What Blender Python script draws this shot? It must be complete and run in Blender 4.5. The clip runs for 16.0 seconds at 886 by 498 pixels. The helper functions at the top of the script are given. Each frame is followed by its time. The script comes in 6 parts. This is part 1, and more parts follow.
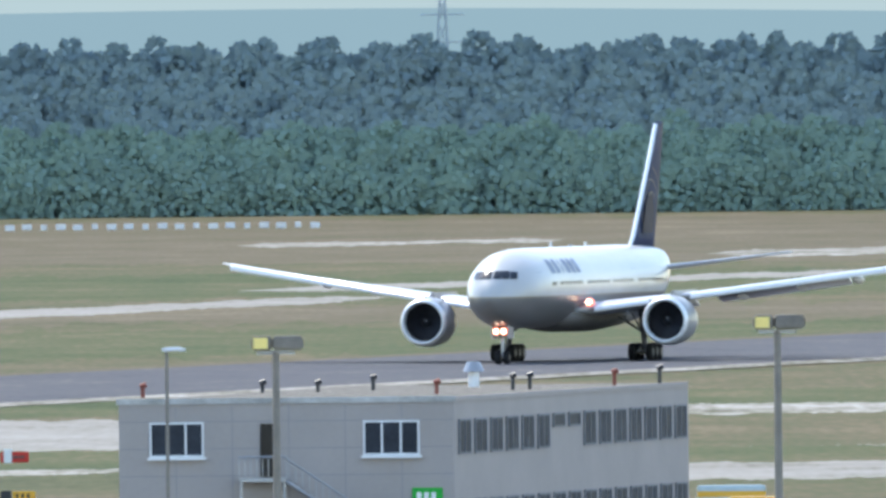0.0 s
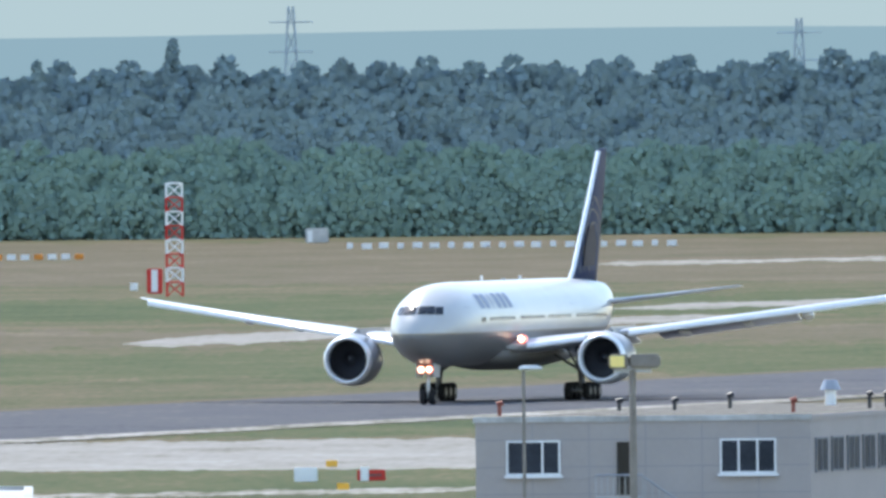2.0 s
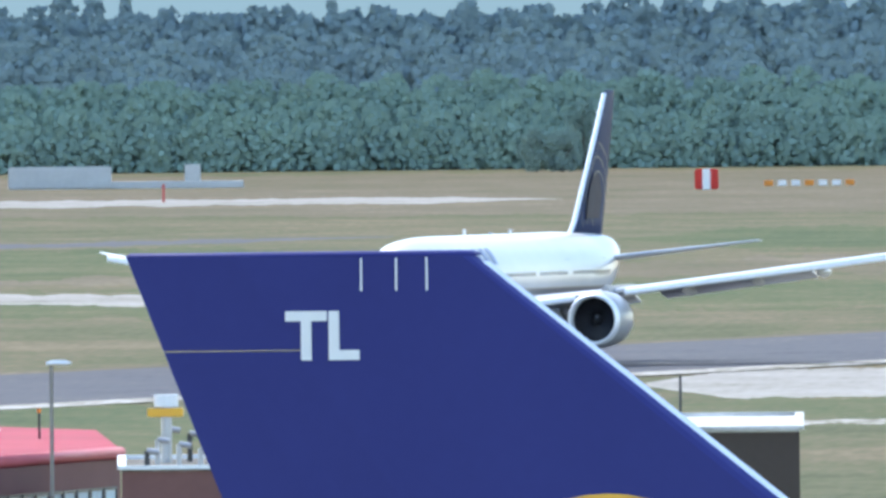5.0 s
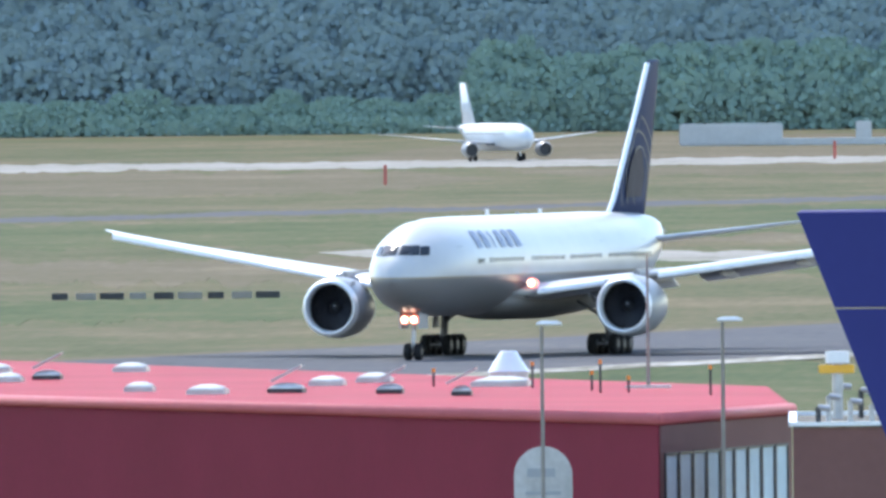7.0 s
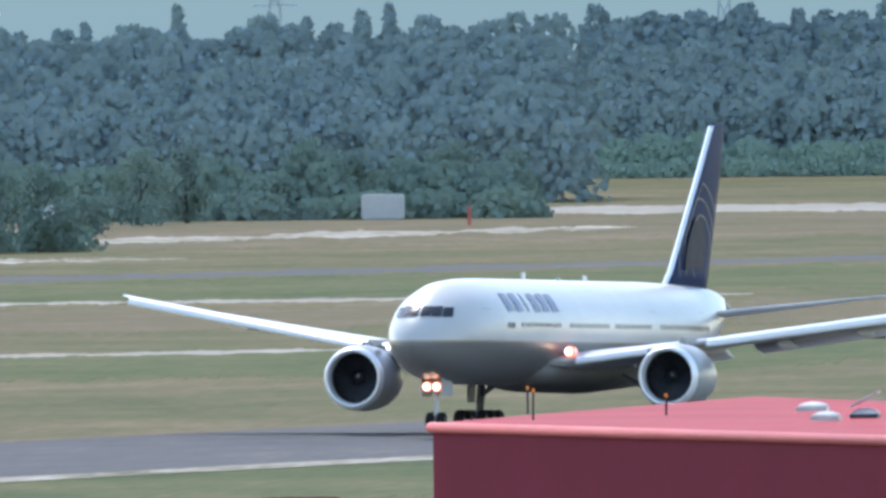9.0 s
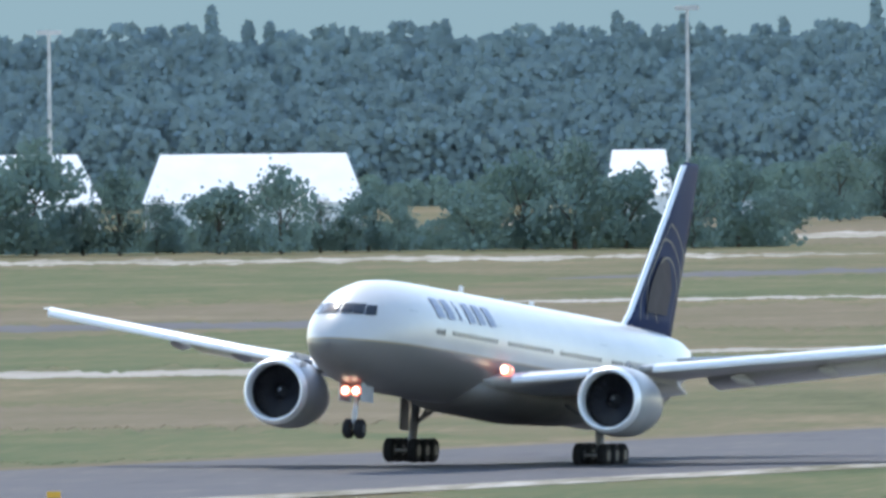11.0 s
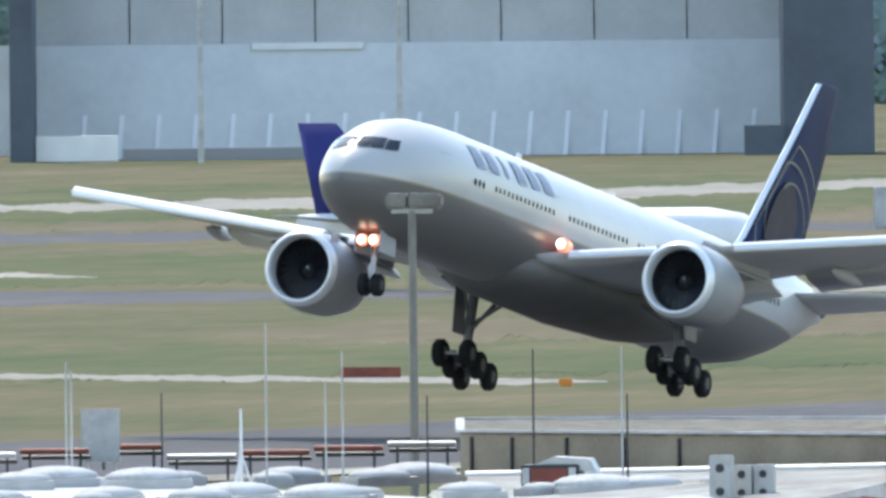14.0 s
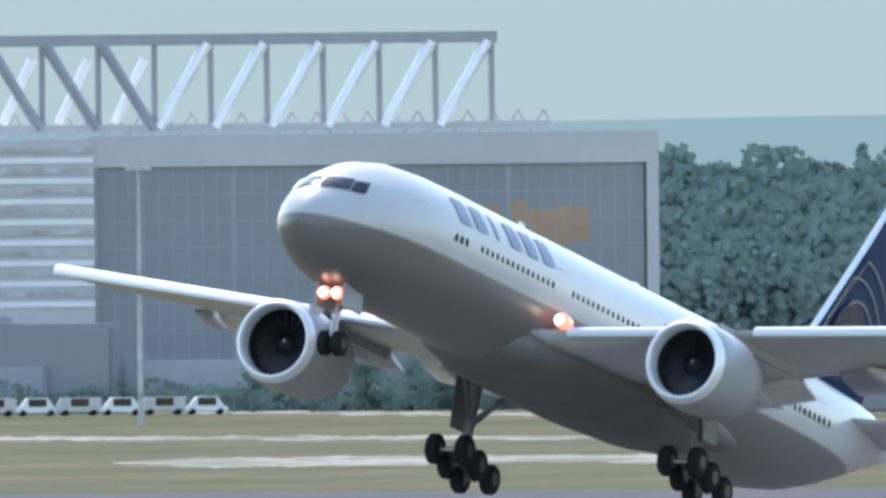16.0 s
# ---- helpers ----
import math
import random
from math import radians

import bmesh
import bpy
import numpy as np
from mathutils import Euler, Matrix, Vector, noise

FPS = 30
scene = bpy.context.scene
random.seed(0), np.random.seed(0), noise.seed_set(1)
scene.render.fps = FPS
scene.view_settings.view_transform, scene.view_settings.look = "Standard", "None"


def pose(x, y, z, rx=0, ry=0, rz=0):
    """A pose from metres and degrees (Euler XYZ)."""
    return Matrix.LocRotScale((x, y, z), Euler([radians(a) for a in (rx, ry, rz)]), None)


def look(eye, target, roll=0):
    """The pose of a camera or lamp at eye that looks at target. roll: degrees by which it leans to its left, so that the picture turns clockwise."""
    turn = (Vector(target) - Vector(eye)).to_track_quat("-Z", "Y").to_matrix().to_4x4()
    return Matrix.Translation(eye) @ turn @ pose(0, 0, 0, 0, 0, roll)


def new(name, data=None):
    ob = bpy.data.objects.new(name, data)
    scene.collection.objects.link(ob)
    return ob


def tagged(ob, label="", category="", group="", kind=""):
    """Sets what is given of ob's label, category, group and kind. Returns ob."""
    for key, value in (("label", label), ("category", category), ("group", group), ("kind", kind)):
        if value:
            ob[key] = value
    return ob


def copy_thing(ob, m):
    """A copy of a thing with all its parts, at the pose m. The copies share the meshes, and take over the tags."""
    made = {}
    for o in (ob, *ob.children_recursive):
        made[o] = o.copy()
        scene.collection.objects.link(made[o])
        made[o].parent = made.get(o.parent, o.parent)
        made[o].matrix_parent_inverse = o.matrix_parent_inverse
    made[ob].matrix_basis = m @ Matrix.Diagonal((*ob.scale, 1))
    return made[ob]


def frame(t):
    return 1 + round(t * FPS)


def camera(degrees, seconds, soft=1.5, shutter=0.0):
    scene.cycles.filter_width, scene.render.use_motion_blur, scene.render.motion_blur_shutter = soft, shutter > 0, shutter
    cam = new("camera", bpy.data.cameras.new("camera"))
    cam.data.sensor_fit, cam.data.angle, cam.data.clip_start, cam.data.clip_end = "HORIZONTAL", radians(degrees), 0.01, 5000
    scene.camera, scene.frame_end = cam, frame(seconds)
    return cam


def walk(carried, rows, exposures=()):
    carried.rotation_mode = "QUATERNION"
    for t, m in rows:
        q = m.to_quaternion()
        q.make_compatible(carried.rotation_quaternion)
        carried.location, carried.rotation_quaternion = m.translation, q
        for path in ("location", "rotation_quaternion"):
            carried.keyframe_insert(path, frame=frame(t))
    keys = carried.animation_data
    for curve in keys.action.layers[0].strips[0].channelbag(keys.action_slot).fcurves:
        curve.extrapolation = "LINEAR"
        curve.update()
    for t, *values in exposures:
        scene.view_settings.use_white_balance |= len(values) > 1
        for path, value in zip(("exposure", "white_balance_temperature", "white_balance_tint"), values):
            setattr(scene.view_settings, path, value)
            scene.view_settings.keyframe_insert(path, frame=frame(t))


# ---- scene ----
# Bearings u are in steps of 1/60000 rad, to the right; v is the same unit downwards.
F, H, VH = 60000.0, 25.3, 67.0


def spot(u, d, z=0.0):
    """The place at bearing u, d metres from the viewing deck, at height z."""
    a = (784.0 - u) / F
    return Vector((-d * math.sin(a), d * math.cos(a), z))


def reach(v, z=0.0):
    """The distance at which height z shows at depression v."""
    return (H - z) * F / (v - VH)


def rise(v, d):
    """The height that shows at depression v at distance d."""
    return H - (v - VH) / F * d


def on_ground(u, v, z=0.0):
    return spot(u, reach(v, z), z)


# ---- camera ----
cam = camera(2 * math.degrees(math.atan(784.0 / F)), 16.0, soft=3.2)
# seconds, pan, tilt
PAN = [(0, 0, 0), (0.5, 142, -67.5), (1.0, 303, -88.8), (1.5, 449, -34.3), (2.0, 631, 38.6), (2.5, 835, 60.8), (3.0, 1065, 17.2), (3.2, 1160, -12.8),
       (5.3, 2197, -78), (5.5, 2349, -72.3), (6.0, 2716, -96.5), (6.5, 2946, -131), (7.0, 3185, -143.6), (7.5, 3533, -96.9), (8.0, 3937, -6.7), (8.5, 4270, 28.8),
       (9.0, 4631, -60.4), (9.2, 4767, -98), (11.3, 6119, -57.8), (11.5, 6309, -118), (11.7, 6509, -167.7), (12.0, 6827, -233), (12.3, 7092, -272.5), (12.5, 7307, -295),
       (12.7, 7545, -300.8), (13.0, 7905, -304), (13.3, 8224, -297.6), (13.5, 8465, -283), (13.7, 8700, -256.6), (14.0, 9173, -229.7), (14.3, 9583, -205.4), (14.5, 9848, -185.6),
       (15.0, 10549, -68.2), (15.5, 11197, 71.6), (15.7, 11455, 120.9), (15.9, 11735, 193.8), (16.0, 11946, 236)]
walk(cam, [(t, pose(0, 0, H, 90 - math.degrees((441 - q - VH) / F), 0, math.degrees(p / F)) @ pose(0, 0, 0, 0, 0, -0.6)) for t, p, q in PAN], [(0, 0.66, 6560, 9), (1, 0.66, 6560, 9), (2.5, 0.58, 6480, 9), (3.5, 0.62, 6450, 9), (5.4, 0.9, 6300, 9), (6.4, 0.9, 6300, 9), (8, 0.58, 6400, 9), (10, 0.58, 6560, 9), (12.5, 0.62, 6560, 9), (14, 0.62, 6850, 7), (15.2, 0.6, 6500, 9), (16, 0.6, 6450, 9)])

# ---- light ----
world = bpy.data.worlds.new("sky")
scene.world = world
world.use_nodes = True
wn = world.node_tree
sky = wn.nodes.new("ShaderNodeTexSky")
sky.sky_type, sky.sun_disc = "NISHITA", False
SUN_EL, SUN_AZ = 46.0, -24.0    # azimuth from the view's axis, to the left
sky.sun_elevation, sky.sun_rotation = radians(SUN_EL), radians(SUN_AZ)
sky.air_density, sky.dust_density = 1.0, 0.4
wn.links.new(sky.outputs[0], wn.nodes["Background"].inputs[0])
wn.nodes["Background"].inputs[1].default_value = 0.24
sun = new("sun", bpy.data.lights.new("sun", "SUN"))
sun.data.energy, sun.data.angle, sun.data.color = 3.0, radians(0.6), (1.0, 0.95, 0.86)
sd = Vector((math.sin(radians(SUN_AZ)) * math.cos(radians(SUN_EL)), math.cos(radians(SUN_AZ)) * math.cos(radians(SUN_EL)), math.sin(radians(SUN_EL))))
sun.matrix_world = look(sd * 100, (0, 0, 0))


# ---- materials ----
def mat(name, col, rough=0.6, metal=0.0, var=0.15, scale=2.0, fine=30.0, bump=0.0, col2=None, emit=0.0, spread=(1, 1, 1)):
    """A surface with coarse and fine variation of its colour, and fine relief."""
    m = bpy.data.materials.new(name)
    m.use_nodes = True
    nt = m.node_tree
    b = nt.nodes["Principled BSDF"]
    b.inputs["Roughness"].default_value, b.inputs["Metallic"].default_value = rough, metal
    if rough > 0.49 and metal < 0.1:
        b.inputs["Specular IOR Level"].default_value = 0.04     # matt
    tc, mp = nt.nodes.new("ShaderNodeTexCoord"), nt.nodes.new("ShaderNodeMapping")
    mp.inputs["Scale"].default_value = spread
    nt.links.new(tc.outputs["Object"], mp.inputs[0])
    n1, n2 = nt.nodes.new("ShaderNodeTexNoise"), nt.nodes.new("ShaderNodeTexNoise")
    n1.inputs["Scale"].default_value, n2.inputs["Scale"].default_value = scale, fine
    n1.inputs["Detail"].default_value = 4.0
    nt.links.new(mp.outputs[0], n1.inputs[0])
    nt.links.new(mp.outputs[0], n2.inputs[0])
    add = nt.nodes.new("ShaderNodeMath")
    add.operation = "MULTIPLY_ADD"
    add.inputs[1].default_value = 0.35
    nt.links.new(n2.outputs[0], add.inputs[0])
    nt.links.new(n1.outputs[0], add.inputs[2])
    ramp = nt.nodes.new("ShaderNodeValToRGB")
    c2 = col2 or tuple(min(1.0, c * (1 + var)) for c in col)
    c1 = col if col2 else tuple(c * (1 - var) for c in col)
    ramp.color_ramp.elements[0].position, ramp.color_ramp.elements[1].position = 0.45, 0.9
    ramp.color_ramp.elements[0].color, ramp.color_ramp.elements[1].color = (*c1, 1), (*c2, 1)
    nt.links.new(add.outputs[0], ramp.inputs[0])
    nt.links.new(ramp.outputs[0], b.inputs["Base Color"])
    if bump:
        bp = nt.nodes.new("ShaderNodeBump")
        bp.inputs["Strength"].default_value, bp.inputs["Distance"].default_value = bump, 0.05
        nt.links.new(n2.outputs[0], bp.inputs["Height"])
        nt.links.new(bp.outputs[0], b.inputs["Normal"])
    if emit:
        b.inputs["Emission Color"].default_value, b.inputs["Emission Strength"].default_value = (*col, 1), emit
    return m


def foliage(name, dark, light):
    """Leaves, varied from clump to clump."""
    m = bpy.data.materials.new(name)
    m.use_nodes = True
    nt = m.node_tree
    nt.nodes.remove(nt.nodes["Principled BSDF"])
    df, tl, mx = nt.nodes.new("ShaderNodeBsdfDiffuse"), nt.nodes.new("ShaderNodeBsdfTranslucent"), nt.nodes.new("ShaderNodeMixShader")
    mx.inputs[0].default_value = 0.04
    nt.links.new(df.outputs[0], mx.inputs[1])
    nt.links.new(tl.outputs[0], mx.inputs[2])
    nt.links.new(mx.outputs[0], nt.nodes["Material Output"].inputs[0])
    g, tc, n = nt.nodes.new("ShaderNodeNewGeometry"), nt.nodes.new("ShaderNodeTexCoord"), nt.nodes.new("ShaderNodeTexNoise")
    n.inputs["Scale"].default_value = 0.09
    nt.links.new(tc.outputs["Object"], n.inputs[0])
    ad = nt.nodes.new("ShaderNodeMath")
    ad.operation = "MULTIPLY_ADD"
    ad.inputs[1].default_value = 0.14
    nt.links.new(g.outputs["Random Per Island"], ad.inputs[0])
    nt.links.new(n.outputs[0], ad.inputs[2])
    r = nt.nodes.new("ShaderNodeValToRGB")
    r.color_ramp.elements[0].position, r.color_ramp.elements[1].position = 0.4, 1.0
    r.color_ramp.elements[0].color, r.color_ramp.elements[1].color = (*dark, 1), (*light, 1)
    nt.links.new(ad.outputs[0], r.inputs[0])
    nt.links.new(r.outputs[0], df.inputs[0])
    nt.links.new(r.outputs[0], tl.inputs[0])
    return m


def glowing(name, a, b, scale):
    """Sheet for far hills or low hazy sky; haze and daylight are its own glow."""
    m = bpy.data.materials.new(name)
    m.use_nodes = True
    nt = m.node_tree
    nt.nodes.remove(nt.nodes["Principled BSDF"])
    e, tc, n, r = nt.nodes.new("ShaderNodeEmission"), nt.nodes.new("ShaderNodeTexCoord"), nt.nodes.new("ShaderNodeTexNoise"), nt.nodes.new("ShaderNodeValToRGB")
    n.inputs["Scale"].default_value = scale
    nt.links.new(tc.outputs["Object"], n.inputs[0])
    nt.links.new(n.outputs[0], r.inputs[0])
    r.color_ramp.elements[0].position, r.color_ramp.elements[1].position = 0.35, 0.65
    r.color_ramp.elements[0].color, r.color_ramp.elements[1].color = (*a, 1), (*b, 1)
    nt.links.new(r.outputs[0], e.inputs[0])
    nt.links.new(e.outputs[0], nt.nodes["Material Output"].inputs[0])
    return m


def livery(name, white, grey, gold, line, tilt):
    """White above, grey below, a thin gold line between."""
    m = mat(name, white, 0.32, 0.0, 0.04, 0.5, 8.0)
    nt = m.node_tree
    b = nt.nodes["Principled BSDF"]
    src = b.inputs["Base Color"].links[0].from_socket
    tc, sp = nt.nodes.new("ShaderNodeTexCoord"), nt.nodes.new("ShaderNodeSeparateXYZ")
    nt.links.new(tc.outputs["Object"], sp.inputs[0])
    lv = nt.nodes.new("ShaderNodeMath")
    lv.operation = "MULTIPLY_ADD"
    lv.inputs[1].default_value = tilt
    nt.links.new(sp.outputs["X"], lv.inputs[0])
    nt.links.new(sp.outputs["Z"], lv.inputs[2])
    for level, colour in ((line + 0.09, gold), (line, grey)):
        t = nt.nodes.new("ShaderNodeMath")
        t.operation = "LESS_THAN"
        t.inputs[1].default_value = level
        nt.links.new(lv.outputs[0], t.inputs[0])
        mx = nt.nodes.new("ShaderNodeMix")
        mx.data_type = "RGBA"
        nt.links.new(t.outputs[0], mx.inputs[0])
        nt.links.new(src, mx.inputs[6])
        mx.inputs[7].default_value = (*colour, 1)
        src = mx.outputs[2]
    nt.links.new(src, b.inputs["Base Color"])
    return m


def turf(name, stops, wide=0.02, mid=0.12, rough=0.9):
    """Ground cover: broad patches, tufts and fine streaks mixed over several colours."""
    m = bpy.data.materials.new(name)
    m.use_nodes = True
    nt = m.node_tree
    b = nt.nodes["Principled BSDF"]
    b.inputs["Roughness"].default_value, b.inputs["Specular IOR Level"].default_value = rough, 0.03
    tc = nt.nodes.new("ShaderNodeTexCoord")
    total = None
    for scale, stretch, weight, detail in ((wide, 0.5, 1.0, 3.0), (mid, 0.25, 0.9, 4.0), (1.3, 0.06, 0.75, 3.0)):
        mp, n, ad = nt.nodes.new("ShaderNodeMapping"), nt.nodes.new("ShaderNodeTexNoise"), nt.nodes.new("ShaderNodeMath")
        mp.inputs["Scale"].default_value = (1, stretch, 1)
        n.inputs["Scale"].default_value, n.inputs["Detail"].default_value = scale, detail
        nt.links.new(tc.outputs["Object"], mp.inputs[0])
        nt.links.new(mp.outputs[0], n.inputs[0])
        ad.operation = "MULTIPLY_ADD"
        ad.inputs[1].default_value = weight / 2.65
        nt.links.new(n.outputs[0], ad.inputs[0])
        if total:
            nt.links.new(total, ad.inputs[2])
        else:
            ad.inputs[2].default_value = 0.0
        total = ad.outputs[0]
    r = nt.nodes.new("ShaderNodeValToRGB")
    for k, c in enumerate(stops):
        pos = 0.36 + 0.28 * k / (len(stops) - 1)
        e = r.color_ramp.elements[k] if k < 2 else r.color_ramp.elements.new(pos)
        e.position, e.color = pos, (*c, 1)
    nt.links.new(total, r.inputs[0])
    nt.links.new(r.outputs[0], b.inputs["Base Color"])
    return m


GRASS = turf("grass", [(0.075, 0.083, 0.042), (0.104, 0.106, 0.054), (0.14, 0.118, 0.068), (0.19, 0.148, 0.09)])
GREEN = turf("green_grass", [(0.062, 0.082, 0.038), (0.082, 0.1, 0.046), (0.112, 0.112, 0.056), (0.165, 0.135, 0.078)])
DRY = turf("dry_grass", [(0.10, 0.098, 0.054), (0.132, 0.112, 0.068), (0.15, 0.122, 0.08), (0.20, 0.16, 0.105)])
HEATH = turf("reddish_grass", [(0.10, 0.085, 0.05), (0.135, 0.082, 0.052), (0.15, 0.08, 0.05), (0.15, 0.115, 0.07)])
ASPHALT = turf("asphalt", [(0.085, 0.086, 0.095), (0.105, 0.105, 0.114), (0.115, 0.112, 0.118), (0.15, 0.14, 0.135)], 0.03, 0.2)
CONCRETE = turf("concrete", [(0.19, 0.175, 0.14), (0.28, 0.26, 0.225), (0.32, 0.295, 0.26), (0.36, 0.34, 0.31)], 0.04, 0.2)
PALE = turf("pale_gravel", [(0.11, 0.108, 0.066), (0.22, 0.20, 0.155), (0.36, 0.335, 0.29), (0.48, 0.45, 0.41)], 0.06, 0.3)
# Leaf colours are raised and blued; distance haze is put into them.
LEAF_FAR = foliage("hazed_far_leaves", (0.212, 0.278, 0.29), (0.258, 0.335, 0.335))
LEAF_MIXED = foliage("hazed_broad_leaves", (0.205, 0.27, 0.25), (0.245, 0.325, 0.28))
LEAF_YOUNG = foliage("hazed_young_leaves", (0.21, 0.298, 0.26), (0.255, 0.355, 0.293))
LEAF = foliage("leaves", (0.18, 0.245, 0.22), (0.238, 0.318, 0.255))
BARK = mat("bark", (0.11, 0.09, 0.07), 0.9, 0, 0.2, 2, 20)
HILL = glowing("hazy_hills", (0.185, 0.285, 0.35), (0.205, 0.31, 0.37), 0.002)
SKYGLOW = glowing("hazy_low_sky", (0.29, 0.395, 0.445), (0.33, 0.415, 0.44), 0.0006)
WHITE = mat("white_paint", (0.8, 0.8, 0.8), 0.4, 0, 0.05, 0.4, 6)
# White of the distant jet, greyed with haze put into the colour.
PALEGREYHULL = mat("hazy_white_paint", (0.62, 0.64, 0.66), 0.45, 0, 0.05, 0.4, 6)
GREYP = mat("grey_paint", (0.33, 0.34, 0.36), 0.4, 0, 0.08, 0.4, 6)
WING = mat("wing_grey_paint", (0.52, 0.52, 0.53), 0.32, 0, 0.06, 0.5, 6)
# Slats are near white, with sun glare on the leading edge put in.
SLAT = mat("sun_glare_slat_paint", (0.88, 0.88, 0.88), 0.25, 0.0, 0.03, 0.5, 6)
NACELLE = mat("nacelle_paint", (0.37, 0.365, 0.36), 0.35, 0, 0.06, 0.8, 8)
# Metal whitened so that edges and glints look sunlit where they face away.
GLINTMETAL = mat("bright_glint_metal", (0.92, 0.92, 0.92), 0.38, 0.35, 0.03, 1, 8)
BELLY = mat("grey_fairing_paint", (0.2, 0.19, 0.18), 0.6, 0, 0.1, 0.5, 6)
# Main gear is darkened to look like a backlit silhouette.
STRUT = mat("silhouette_gear_dark", (0.13, 0.13, 0.14), 0.5, 0.2, 0.15, 2, 20)
METAL = mat("dull_metal", (0.42, 0.42, 0.43), 0.45, 0.7, 0.12, 2, 20)
POST = mat("weathered_post", (0.25, 0.225, 0.2), 0.6, 0.2, 0.25, 0.8, 9)
DARK = mat("dark_metal", (0.035, 0.037, 0.042), 0.5, 0.3, 0.2, 2, 20)
FAN = mat("fan_blades", (0.03, 0.032, 0.04), 0.45, 0.5, 0.2, 2, 20)
RUBBER = mat("tyre_rubber", (0.022, 0.022, 0.024), 0.8, 0, 0.2, 3, 30)
NAVY = mat("navy_paint", (0.028, 0.04, 0.09), 0.5, 0, 0.08, 0.5, 6)
GOLD = mat("dull_gold_paint", (0.085, 0.075, 0.078), 0.6, 0, 0.1, 1, 8)
PALEGOLD = mat("pale_gold_line", (0.30, 0.27, 0.22), 0.6, 0, 0.1, 1, 8)
GLASS = mat("dark_glazing", (0.015, 0.018, 0.022), 0.08, 0, 0.1, 1, 8)
LETTER = mat("dark_blue_marking", (0.2, 0.235, 0.33), 0.45, 0, 0.1, 1, 8)
# Red shells, made oversized, imitate the bloom round the white lamp cores.
LAMPBLOOM = mat("lit_lamp", (1.0, 0.26, 0.17), 0.3, 0, 0.01, 1, 8, emit=1.1)
LAMPCORE = mat("lit_lamp_core", (1.0, 0.75, 0.55), 0.3, 0, 0.01, 1, 8, emit=4.5)
HULL = livery("white_and_grey_livery", (0.54, 0.53, 0.515), (0.17, 0.16, 0.153), (0.35, 0.28, 0.18), 5.15, 0.0)


# ---- building blocks ----
def part(name, bm, material, parent=None, label="", smooth=False):
    me = bpy.data.meshes.new(name)
    bmesh.ops.recalc_face_normals(bm, faces=bm.faces)
    bm.to_mesh(me)
    bm.free()
    me.materials.append(material)
    if smooth:
        me.shade_smooth()
    ob = new(name, me)
    if parent is not None:
        ob.parent = parent
    return tagged(ob, label)


def twin(ob, parent, m):
    """Another piece on the same mesh."""
    o = new(ob.name.split(".")[0], ob.data)
    o.parent, o.matrix_basis = parent, m
    return o


def holder(name, label, category, m=None, group="", kind=""):
    ob = new(name)
    if m is not None:
        ob.matrix_basis = m
    return tagged(ob, label, category, group, kind)


def box(bm, x0, x1, y0, y1, z0, z1, bevel=0.0):
    r = bmesh.ops.create_cube(bm, size=1.0, matrix=Matrix.Translation(((x0 + x1) / 2, (y0 + y1) / 2, (z0 + z1) / 2)) @ Matrix.Diagonal((abs(x1 - x0), abs(y1 - y0), abs(z1 - z0), 1)))
    if bevel:
        es = list({e for v in r["verts"] for e in v.link_edges})
        bmesh.ops.bevel(bm, geom=es, offset=bevel, segments=2, affect="EDGES")
    return bm


def boxed(*a, bevel=0.0):
    return box(bmesh.new(), *a, bevel=bevel)


def bar(bm, a, b, r, seg=8, r2=None):
    """A round bar from a to b."""
    a, b = Vector(a), Vector(b)
    q = (b - a).to_track_quat("Z", "Y").to_matrix().to_4x4()
    bmesh.ops.create_cone(bm, cap_ends=True, segments=seg, radius1=r, radius2=r if r2 is None else r2, depth=(b - a).length, matrix=Matrix.Translation((a + b) / 2) @ q)
    return bm


def barred(a, b, r, seg=8, r2=None):
    return bar(bmesh.new(), a, b, r, seg, r2)


def loft(bm, rings, caps=True):
    """Skins closed rings of equal length."""
    vs = [[bm.verts.new(p) for p in r] for r in rings]
    n = len(rings[0])
    for a, b in zip(vs, vs[1:]):
        for i in range(n):
            bm.faces.new((a[i], a[(i + 1) % n], b[(i + 1) % n], b[i]))
    if caps:
        bm.faces.new(vs[0])
        bm.faces.new(list(reversed(vs[-1])))
    return bm


def turned(bm, profile, seg=32, axis=(0, 0, 0)):
    """A body of revolution about the x axis: pairs of x and radius."""
    return loft(bm, [[Vector((axis[0] + x, axis[1] + r * math.cos(2 * math.pi * i / seg), axis[2] + r * math.sin(2 * math.pi * i / seg))) for i in range(seg)] for x, r in profile], caps=False)


def foil(le, chord, y, z, thick, up=False, n=8):
    """A wing section: leading edge at x = le, chord aft, at span y (or at height when up)."""
    pts = []
    for k in range(n + 1):
        c = k / n
        pts.append((c, thick * 2.6 * (math.sqrt(c) * 0.55 * (1 - c) + 0.12 * c * (1 - c))))
    outline = [(c, w) for c, w in pts] + [(c, -w) for c, w in reversed(pts[1:-1])]
    if up:
        return [Vector((le - c * chord, y + w * chord, z)) for c, w in outline]
    return [Vector((le - c * chord, y, z + w * chord)) for c, w in outline]


# ---- ground ----
bm = bmesh.new()
bmesh.ops.create_grid(bm, x_segments=40, y_segments=40, size=4990, matrix=Matrix.Translation((0, 0, -0.02)))
tagged(part("ground", bm, GRASS), "flat airfield ground of green and dry grass", "ground", kind="structure")

AXIS = 0.00297 + radians(13.3)          # the runway's bearing
BACK = Vector((math.sin(AXIS), math.cos(AXIS), 0))
SIDE = Vector((-math.cos(AXIS), math.sin(AXIS), 0))


